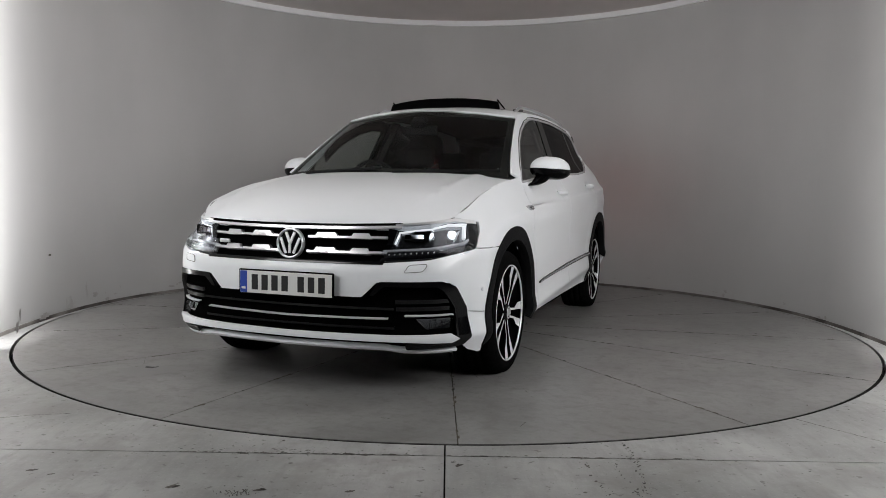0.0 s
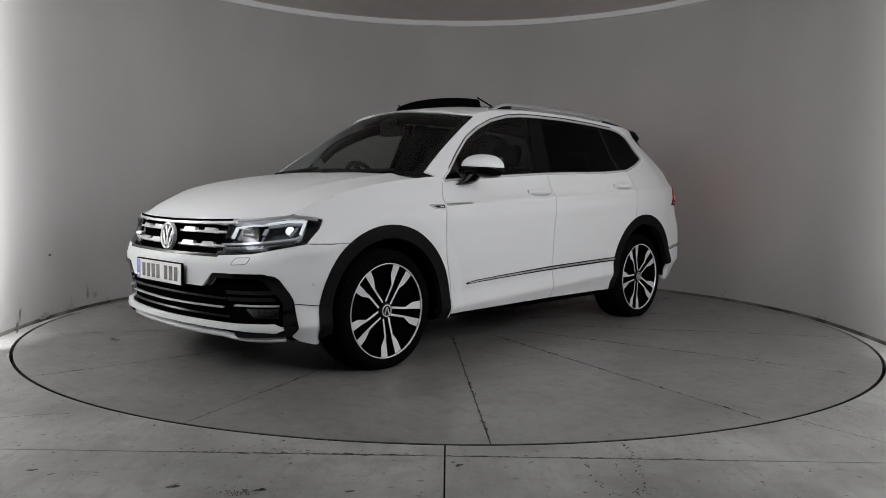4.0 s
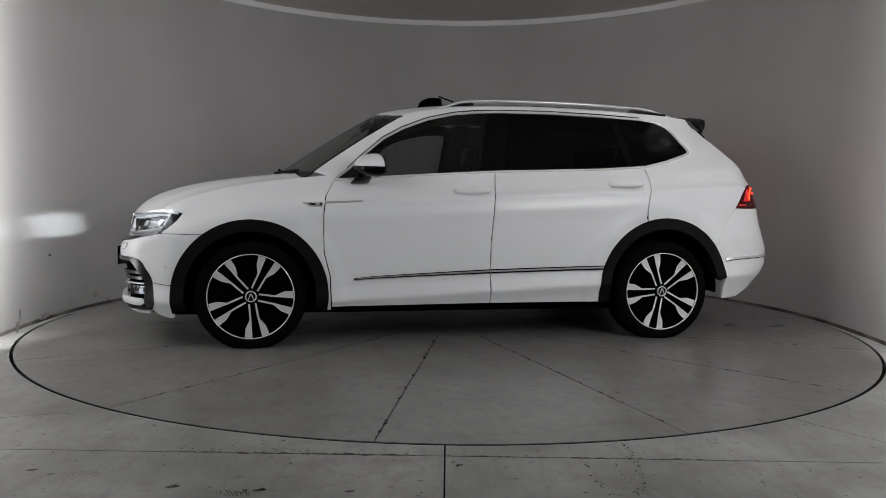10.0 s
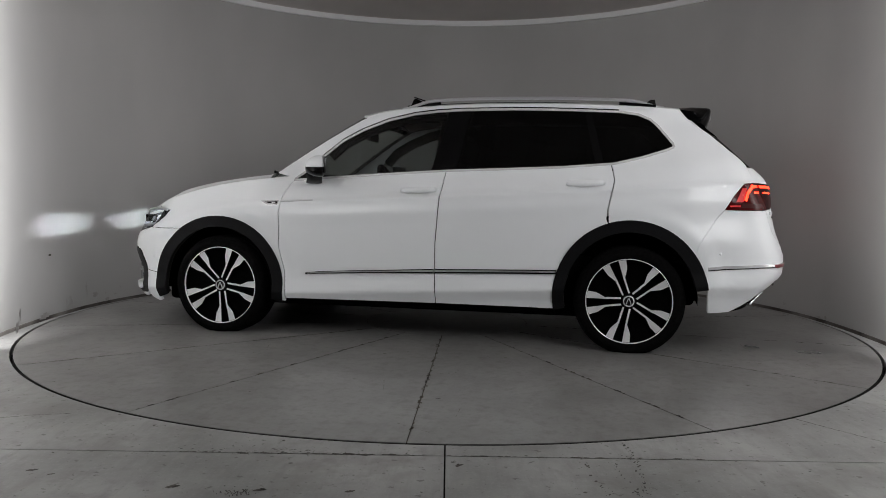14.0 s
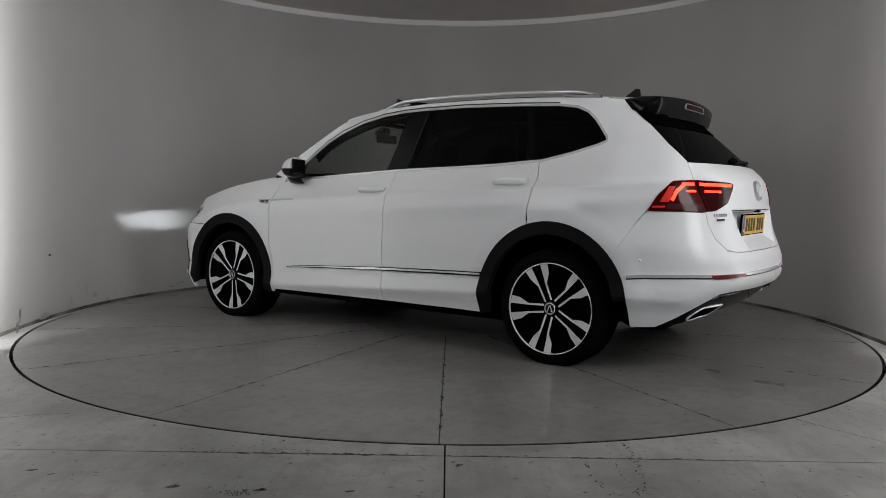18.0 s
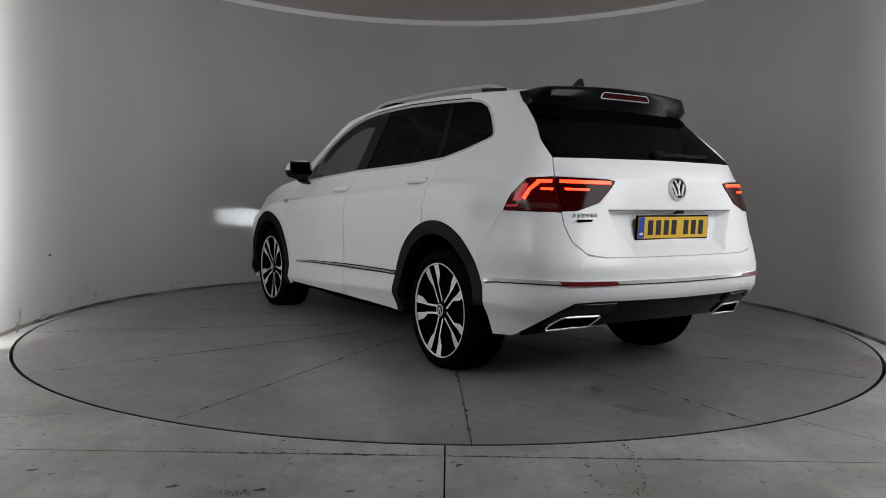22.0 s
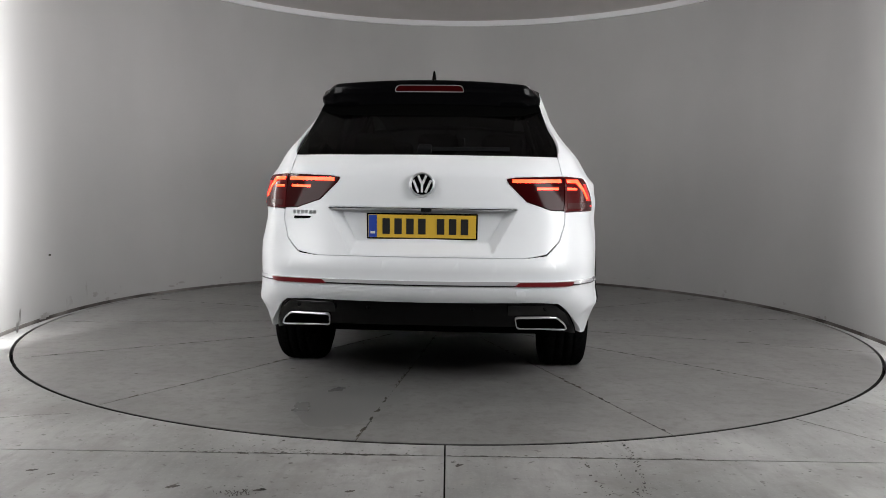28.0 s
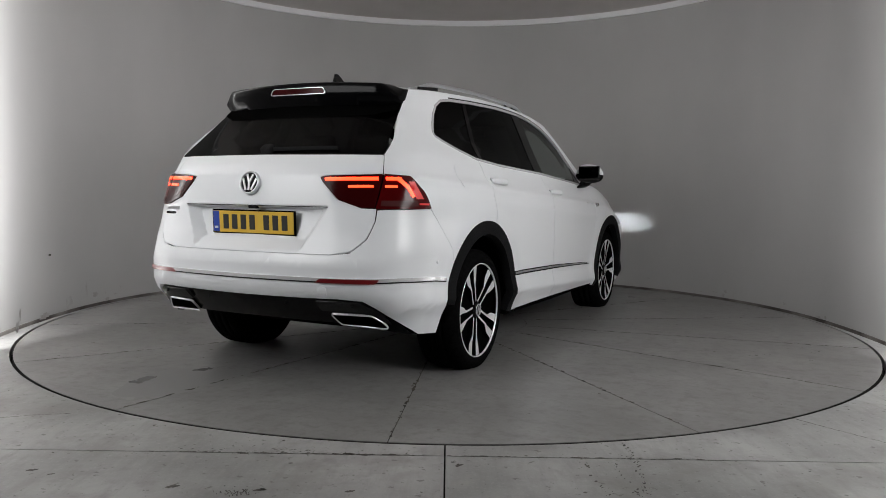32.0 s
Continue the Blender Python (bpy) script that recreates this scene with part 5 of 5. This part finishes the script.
def build_tail_bits(car):
    # bright strip round the bumper
    s = dense([P("x", -1.86, 0.552), P("x", -1.95, 0.562), P("r", 0.80, 0.572), P("r", 0.4, 0.572), P("r", 0.0, 0.571)], 0.04, False)
    full = s + [(2 * S_END - u, v) for u, v in s[-2::-1]]
    panel("bumper_strip", ribbon(full, 0.017), CHROME, car, fn=wrap_fn, out=0.006, depth=0.01)
    # thin black ribbon paints the dark underside of the bright strip
    under = [(u, v - 0.0115) for u, v in full]
    panel("strip_edge", ribbon(under, 0.006), SATIN_BLACK, car, fn=wrap_fn, out=0.004, depth=0.01)
    for sg in (1, -1):
        m = (lambda q: q) if sg > 0 else mirrored
        q = rounded([P("r", 0.735, 0.577), P("r", 0.47, 0.578), P("r", 0.445, 0.558), P("r", 0.72, 0.556)], 0.008, 3)
        panel("rear_reflector", m(q), REFLECTOR, car, out=0.009, depth=0.01)
        # glowing parts of the lamps
        def glow(pairs, w, mat=RED_GLOW, o=0.0075):
            pts = dense([P(*p) for p in pairs], 0.03, False)
            panel("light_bar", m(ribbon(pts, w)), mat, car, out=o, depth=0.003, grid=0.05)
        glow([("r", 0.43, 1.055), ("r", 0.54, 1.057), ("r", 0.668, 1.060)], 0.016)
        glow([("r", 0.55, 1.020), ("r", 0.655, 1.022)], 0.011)
        glow([("r", 0.698, 1.060), ("x", -2.105, 1.060)], 0.016)
        glow([("x", -2.115, 1.060), ("x", -2.085, 1.02), ("x", -2.070, 0.972)], 0.02)
        glow([("r", 0.70, 1.022), ("x", -2.125, 1.022)], 0.011)
        q = [P("x", -2.012, 0.962), P("x", -2.05, 1.048), P("x", -2.078, 1.048), P("x", -2.056, 0.962)]
        panel("side_glow", m(q), RED_SOFT, car, out=0.007, depth=0.002)
        q = [P("x", -2.045, 0.926), P("x", -2.05, 0.955), P("x", -2.12, 0.954), P("r", 0.70, 0.953), P("r", 0.70, 0.926), P("x", -2.12, 0.926)]
        panel("reverse_lens", m(q), PINK_LENS, car, out=0.0078, depth=0.002, grid=0.03)
        panel("side_glow", m(ribbon(dense([P("x", -1.975, 0.936), P("x", -2.04, 0.938)], 0.03, False), 0.010)), RED_SOFT, car, out=0.0078, depth=0.002)
    # dark line painted along the plate bay's ledge for its crease shadow
    panel("lamp_joint", r_band([(0.46, 0.9175), (0.0, 0.919), (-0.46, 0.9175)], 0.003), SATIN_BLACK, car, fn=wrap_fn, out=-0.001, depth=0.002)
    flat_plate("number_plate", car, 0.52, 0.111, pose(-2.292, 0, 0.832, 0, 3, 180), PLATE_YELLOW, "yellow number plate with blue band", PLATE_BLACK)
    emblem(car, pose(-2.318, 0, 1.033, 12, 0, 90), 0.06)
    part("camera_bump", box_bm((0.03, 0.05, 0.018), (-2.312, -0.02, 0.912), bevel=0.004), SATIN_BLACK, car)
    # name badge as plain bars
    dip = lambda y, z: float(recess(abs(y), z))
    for i in range(6):
        y = 0.634 - i * 0.0215
        p = shell(np.array([sr(y, 0.894)]), np.array([0.894]), 0.002 - dip(y, 0.894))[0]
        part("letter_bar", box_bm((0.006, 0.016, 0.019), (p[0], y, 0.894), bevel=0.002, seg=1), SATIN_CHROME, car)
    p = shell(np.array([sr(0.588, 0.868)]), np.array([0.868]), 0.002 - dip(0.588, 0.868))[0]
    part("name_bar", box_bm((0.006, 0.088, 0.013), (p[0], 0.588, 0.868), Euler((0, 0, -0.16)), 0.002, seg=1), SPOILER_BLACK, car)
    # black lower part, with tail pipes
    h = [P("r", 0.0, 0.335), P("r", 0.5, 0.33), P("r", 0.70, 0.31), P("x", -2.01, 0.278), P("r", 0.735, 0.41), P("r", 0.665, 0.478), P("r", 0.0, 0.482)]
    poly = h + [(2 * S_END - u, v) for u, v in h[-2:0:-1]]
    panel("diffuser", poly, SPOILER_BLACK, car, fn=wrap_fn, out=-0.025, depth=0.05)
    for sg in (1, -1):
        m = (lambda q: q) if sg > 0 else mirrored
        wing = rounded([P("r", 0.42, 0.462), P("r", 0.64, 0.462), P("r", 0.715, 0.40), P("r", 0.74, 0.34), P("r", 0.70, 0.36), P("r", 0.62, 0.405), P("r", 0.42, 0.405)], 0.01, 3)
        panel("diffuser_corner", m(wing), GLOSS_BLACK, car, out=-0.004, depth=0.03)
        outer = rounded([P("r", 0.455, 0.388), P("r", 0.66, 0.388), P("r", 0.705, 0.350), P("r", 0.72, 0.318), P("r", 0.47, 0.322)], 0.02, 4)
        pts = outer + [outer[0]]
        panel("tail_pipe", m(ribbon(dense(pts, 0.03, False), 0.0052)), CHROME, car, out=0.002, depth=0.010)
        panel("pipe_mouth", m(outer), PURE_BLACK, car, out=-0.004, depth=0.02)
        for y in (0.60, 0.25):
            p = shell(np.array([sr(y, 0.442)]), np.array([0.442]), 0.0)[0]
            v, f = lathe([(0.001, 0.0012), (0.008, 0.0012), (0.0095, -0.002)], 16)
            o = mesh_ob("sensor", v, f, SATIN_BLACK, car, smooth=True)
            o.matrix_basis = pose(p[0], sg * p[1], p[2], 0, 0, 90)
        p = shell(np.array([sx(-1.93, 0.645)]), np.array([0.645]), 0.002)[0]
        v, f = lathe([(0.001, 0.0012), (0.008, 0.0012), (0.0095, -0.002)], 16)
        o = mesh_ob("sensor", v, f, PAINT, car, smooth=True)
        o.matrix_basis = pose(p[0], sg * p[1], p[2], 0, 0, 20 if sg > 0 else 160)
    panel("tow_cover", rounded([P("r", -0.50, 0.535) , P("r", -0.455, 0.535), P("r", -0.455, 0.487), P("r", -0.50, 0.487)], 0.01, 3), PAINT, car, out=0.0025, depth=0.004)
    # spoiler: one loft across the car
    verts, faces = [], []
    us = [math.sin(math.pi / 2 * (-1 + 2 * i / 48)) for i in range(49)]
    prof_n = 0
    for u in us:
        a = abs(u)
        y = 0.585 * u
        e = float(sstep(a, 0.84, 1.0))
        zr = float(roof_fn(np.array([-1.69]), np.array([y * 0.97]), np.array([0.0]))[0, 2])
        top = 1.585 - 0.024 * a**2 - 0.045 * e
        low = 1.452 - 0.006 * a + 0.012 * e
        lip = -1.925 + 0.055 * a**2 + 0.03 * e
        rear = [(lip + 0.030, top + 0.002), (lip + 0.008, top - 0.003), (lip, top - 0.016), (lip + 0.006, 0.5 * (top + low)), (lip + 0.022, low + 0.008), (lip + 0.034, low)]
        k = math.sqrt(max(0.0, 1 - (max(0.0, a - 0.955) / 0.045) ** 2)) * 0.6 + 0.4
        mid = 0.5 * (top + low)
        rear = [(x + (1 - k) * 0.02, mid + (z - mid) * k) for x, z in rear]
        prof = [(-1.69, zr + 0.002), (-1.77, zr + 0.4 * (rear[0][1] - zr) + 0.006)] + rear + [(-1.80, low + 0.012), (-1.70, zr - 0.05)]
        prof_n = len(prof)
        verts += [(x, y * (0.965 + 0.035 * float(sstep(-x, 1.69, 1.80))), z) for x, z in prof]
    n = len(us) - 1
    for i in range(n):
        for j in range(prof_n):
            p, q = i * prof_n + j, i * prof_n + (j + 1) % prof_n
            faces.append((p, q, q + prof_n, p + prof_n))
    faces += [tuple(range(prof_n))[::-1], tuple(range(n * prof_n, (n + 1) * prof_n))]
    sp = mesh_ob("roof_spoiler", verts, [fc[::-1] for fc in faces], SPOILER_BLACK, car, "gloss black roof spoiler", smooth=True)
    sp.data.set_sharp_from_angle(angle=0.7)
    ring = rounded([(-0.185, -0.016), (0.185, -0.016), (0.167, 0.018), (-0.167, 0.018)], 0.016, 4)
    fn = lambda u, v, o: np.stack([-1.922 + 0.14 * u**2 - o + 0.06 * v, u, 1.537 + v], 1)
    panel("brake_lens", ring, DARK_RED, car, fn=fn, out=0.004, depth=0.01)
    panel("brake_lamp", ribbon(dense(ring + [ring[0]], 0.03, False), 0.0032), SATIN_CHROME, car, fn=fn, out=0.007, depth=0.01)
    # aerial fin
    bm = bmesh.new()
    pts = [(-1.42, 1.605), (-1.53, 1.685), (-1.56, 1.685), (-1.575, 1.60)]
    l = [bm.verts.new((x, 0.018 if z < 1.65 else 0.004, z)) for x, z in pts]
    r = [bm.verts.new((x, -0.018 if z < 1.65 else -0.004, z)) for x, z in pts]
    bm.faces.new(l)
    bm.faces.new(r[::-1])
    for j in range(4):
        bm.faces.new((l[j], r[j], r[(j + 1) % 4], l[(j + 1) % 4]))
    part("aerial", bm, GLOSS_BLACK, car)
    # rear wiper
    p0 = tail_glass(np.array([0.0]), np.array([0.05]), np.array([0.012]))[0]
    p1 = tail_glass(np.array([-0.64]), np.array([0.06]), np.array([0.012]))[0]
    d = Vector(p1) - Vector(p0)
    bm = box_bm((d.length, 0.012, 0.02), (Vector(p0) + d / 2), d.to_track_quat("X", "Z").to_euler(), 0.003)
    part("rear_wiper", bm, SATIN_BLACK, car)
    part("wiper_boss", box_bm((0.05, 0.07, 0.035), Vector(p0), Euler((0, -0.6, 0)), 0.01), SATIN_BLACK, car)


# ---- car: inside and underneath ----
def build_inside(car):
    part("underbody", box_bm((3.5, 1.40, 0.12), (0.15, 0, 0.25), bevel=0.03), PURE_BLACK, car)
    part("floorpan", box_bm((2.9, 1.5, 0.3), (-0.35, 0, 0.45), bevel=0.03), PURE_BLACK, car)
    part("engine_block", box_bm((0.95, 1.2, 0.42), (1.62, 0, 0.60), bevel=0.05), PURE_BLACK, car)
    part("boot_floor", box_bm((0.75, 1.2, 0.42), (-1.75, 0, 0.60), bevel=0.05), PURE_BLACK, car)
    for sg in (1, -1):
        for x0, x1 in ((0.86, -0.9),):
            part("door_card", box_bm((1.75, 0.03, 0.72), (-0.03, sg * 0.775, 0.70), bevel=0.01), SEAT, car)
        # wheel houses
        for xc, zc in ((AXLE, HUB_Z), (-AXLE, 0.345)):
            verts, faces, n = [], [], 24
            for i in range(n + 1):
                a = radians(-4 + 188 * i / n)
                for r, y in ((0.415, 0.865), (0.43, 0.60), (0.05, 0.60)):
                    verts.append((xc + r * math.cos(a), sg * y, zc + r * math.sin(a)))
            for i in range(n):
                for j in range(2):
                    a = 3 * i + j
                    faces.append((a, a + 1, a + 4, a + 3))
            mesh_ob("wheel_house", verts, faces, PURE_BLACK, car)
    part("dashboard", box_bm((0.42, 1.45, 0.24), (0.82, 0, 0.98), Euler((0, 0.05, 0)), 0.06, seg=3), SEAT, car)
    part("dash_hood", box_bm((0.22, 0.36, 0.08), (0.72, -0.36, 1.10), bevel=0.03, seg=3), SEAT, car)
    part("parcel_tray", box_bm((0.45, 1.1, 0.03), (1.02, 0, 1.075), bevel=0.01), SEAT, car)
    # steering wheel
    bm = bmesh.new()
    n, k = 32, 8
    rows = []
    for i in range(n):
        a = 2 * math.pi * i / n
        rows.append([bm.verts.new(((0.185 + 0.016 * math.cos(b)) * math.cos(a), (0.185 + 0.016 * math.cos(b)) * math.sin(a), 0.016 * math.sin(b))) for b in (2 * math.pi * j / k for j in range(k))])
    for i in range(n):
        for j in range(k):
            bm.faces.new((rows[i][j], rows[(i + 1) % n][j], rows[(i + 1) % n][(j + 1) % k], rows[i][(j + 1) % k]))
    box_bm((0.34, 0.05, 0.02), bevel=0.006, bm=bm)
    box_bm((0.12, 0.11, 0.05), bevel=0.02, bm=bm)
    sw = part("steering_wheel", bm, SEAT, car, smooth=True)
    sw.matrix_basis = pose(0.52, -0.36, 1.04, 0, -65, 0)
    # seats
    for x, ys in ((-0.05, (-0.36, 0.36)), (-0.92, (-0.40, 0.0, 0.40))):
        for y in ys:
            w = 0.48 if x > -0.5 else 0.36
            bm = box_bm((0.5, w, 0.16), (x + 0.2, y, 0.62), Euler((0, -0.12, 0)), 0.05, seg=3)
            part("seat_cushion", bm, SEAT, car, smooth=True)
            bm = box_bm((0.13, w, 0.58), (x - 0.12, y, 0.90), Euler((0, -0.28, 0)), 0.05, seg=3)
            part("backrest", bm, SEAT, car, smooth=True)
            if y or x < -0.5:
                bm = box_bm((0.09, 0.25, 0.17), (x - 0.225, y, 1.275), Euler((0, -0.2, 0)), 0.04, seg=3)
                part("headrest", bm, SEAT, car, smooth=True)
                for d in (-0.05, 0.05):
                    part("headrest_post", box_bm((0.012, 0.012, 0.1), (x - 0.215, y + d, 1.17), Euler((0, -0.2, 0)), 0.003, seg=1), SATIN_CHROME, car)
    part("interior_mirror", box_bm((0.03, 0.24, 0.07), (0.56, 0, 1.42), bevel=0.012), SEAT, car)
    part("mirror_mount", box_bm((0.09, 0.10, 0.05), (0.60, 0, 1.475), Euler((0, 0.55, 0)), 0.01), SEAT, car)
    q = [(0.40, -0.52), (0.40, 0.52), (-1.70, 0.50), (-1.70, -0.50)]
    panel("headlining", q, LINING, car, fn=lambda x, y, o: roof_fn(x, y, o) * np.array([1, 1, 1]), out=-0.045, depth=0.01, grid=0.12)
    for sg in (1, -1):
        m = (lambda q: q) if sg > 0 else mirrored
        ins = side((-0.11, belt_z(-0.11)), (-0.26, belt_z(-0.26)), (-0.33, top_z(-0.33)), (-0.20, top_z(-0.20)))
        panel("inner_pillar", m(ins), SEAT, car, out=-0.06, depth=0.02)
    # front wipers
    for y0, y1 in ((0.10, 0.62), (-0.55, 0.02)):
        a = screen_fn(np.array([y0 / 0.76]), np.array([-0.03]), np.array([0.02]))[0]
        b = screen_fn(np.array([y1 / 0.76]), np.array([0.02]), np.array([0.02]))[0]
        d = Vector(b) - Vector(a)
        part("front_wiper", box_bm((d.length, 0.014, 0.018), Vector(a) + d / 2, d.to_track_quat("X", "Z").to_euler(), 0.004), SATIN_BLACK, car)


# ---- car: wheels ----
def build_spokes(wheel, turn):
    """Five pairs of machined spokes over a dark dish."""
    v, f = lathe([(0.258, -0.012), (0.246, -0.03), (0.12, -0.045), (0.05, -0.02), (0.0005, -0.02)], 60)
    mesh_ob("dish", v, f, PURE_BLACK, wheel, smooth=True)
    r0, r1, r2, r3 = 0.046, 0.146, 0.196, 0.2645
    for i in range(5):
        a0 = radians(turn + 72 * i)
        for sg in (-1, 1):
            # outline in the wheel's plane: a thin inner leg that widens to a broad blade
            inner = [(r0, 0.014), (r0, 0.026), (r1, 0.031), (r2, 0.063), (r3, 0.080), (r3, 0.030), (r2 - 0.012, 0.0235), (r1, 0.019)]
            bm = bmesh.new()
            top, bot = [], []
            for r, t in inner:
                ang = a0
                x, z = r, sg * t
                depth = 0.004 if r > 0.2 else (-0.004 if r > 0.1 else -0.012)
                px = math.cos(ang) * x - math.sin(ang) * z
                pz = math.sin(ang) * x + math.cos(ang) * z
                top.append(bm.verts.new((px, depth, pz)))
                bot.append(bm.verts.new((px, depth - 0.035, pz)))
            quads = [(0, 1, 2, 7), (7, 2, 3, 6), (6, 3, 4, 5)]
            for q in quads:
                bm.faces.new([top[j] for j in q])
            m = len(inner)
            for j in range(m):
                bm.faces.new((top[j], bot[j], bot[(j + 1) % m], top[(j + 1) % m]))
            bm.faces.ensure_lookup_table()
            for fc in bm.faces[3:]:
                fc.material_index = 1
            part("spoke", bm, ALLOY, wheel).data.materials.append(PURE_BLACK)
    v, f = lathe([(0.042, -0.02), (0.042, 0.0), (0.036, 0.004), (0.033, 0.002), (0.0005, 0.003)], 32)
    mesh_ob("hub_cap", v, f, GLOSS_BLACK, wheel, smooth=True)
    v, f = lathe([(0.036, 0.003), (0.034, 0.006), (0.030, 0.006), (0.028, 0.003)], 32)
    mesh_ob("cap_ring", v, f, CHROME, wheel, smooth=True)
    for x, ang in ((-0.009, 0.35), (0.009, -0.35)):
        part("cap_bar", box_bm((0.006, 0.004, 0.04), (x, 0.005, 0), Euler((0, ang, 0))), CHROME, wheel)
    v, f = lathe([(0.03, -0.06), (0.17, -0.06), (0.17, -0.075), (0.03, -0.075)], 40)
    mesh_ob("brake_disc", v, f, SATIN_BLACK, wheel, smooth=True)


build_nose(CAR)
build_side_bits(CAR)
build_tail_bits(CAR)
build_inside(CAR)
for _w, _t in zip([o for o in CAR.children if o.name.startswith("wheel") and not o.data], (-98.4, 30, 68, 66)):
    build_spokes(_w, _t)


# ---- car: small parts hang under the part that carries them ----
CARRIERS = {
    "headlamp": "lamp_base lamp_backing lamp_tube light_source daytime_strip lamp_trim lamp_module lamp_corner projector indicator indicator_led headlamp_lens",
    "tail_lamp": "light_bar side_glow reverse_lens",
    "front_door": "inner_frame front_window window_sail badge_strip",
    "rear_door": "rear_window",
    "door_mirror": "mirror_base mirror_bezel mirror_glass mirror_foot",
    "rear_wing": "quarter_window window_bar fuel_flap window_gasket window_trim",
    "wing": "wing_badge badge_inlay badge_bar",
    "grille": "grille_gap grille_bar bar_block sport_badge",
    "lower_intake": "intake_strip intake_slat intake_surround fog_lamp fog_lens reflector_bowl",
    "front_bumper": "bumper_lip splitter washer_cover washer_gap bumper_seam",
    "rear_bumper": "strip_edge bumper_strip rear_reflector tow_cover",
    "diffuser": "diffuser_corner tail_pipe pipe_mouth",
    "tailgate": "letter_bar name_bar camera_bump rear_screen rear_wiper wiper_boss lamp_joint",
    "roof_spoiler": "brake_lens brake_lamp",
    "roof_rail": "rail_foot",
    "windscreen": "front_wiper",
}


def centre(ob):
    return sum((ob.matrix_basis @ Vector(c) for c in ob.bound_box), Vector()) / 8


def regroup(car):
    for ob in car.children:
        if ob.name.startswith("mirror_cap"):
            ob.name = "door_mirror"
    kind = lambda ob: ob.name.split(".")[0]
    kids = [o for o in car.children if o.data]
    extra = {"door_handle": ("front_door", "rear_door", -0.5),
             "door_strip": ("front_door", "rear_door", -0.147), "strip_line": ("front_door", "rear_door", -0.147), "screen_band": ("windscreen", "tailgate", 0.0),
             "sensor": ("front_bumper", "rear_bumper", 0.0)}
    owner = {}
    for name, txt in CARRIERS.items():
        for w in txt.split():
            owner[w] = name
    mains = {}
    for o in kids:
        if kind(o) in CARRIERS:
            mains.setdefault(kind(o), []).append(o)
    for o in kids:
        k = kind(o)
        if k in extra:
            a, b, x = extra[k]
            k2 = a if centre(o).x > x else b
        elif k in owner:
            k2 = owner[k]
        else:
            continue
        near = min(mains[k2], key=lambda q: (round(abs(centre(q).y - centre(o).y), 1), abs(centre(q).x - centre(o).x)))
        o.parent = near


regroup(CAR)


def motions():
    """The disc and the car on it turn together at one steady rate."""
    disc, ride = [], []
    for t in range(0, 33):
        a = TURN_START + TURN_RATE * t
        disc.append((t, pose(0, 0, 0, 0, 0, a)))
        ride.append((t, pose(0, 0, 0, 0, 0, a - 90) @ pose(CAR_X, CAR_Y, 0)))
    walk(TURNTABLE, disc)
    walk(CAR, ride)


motions()
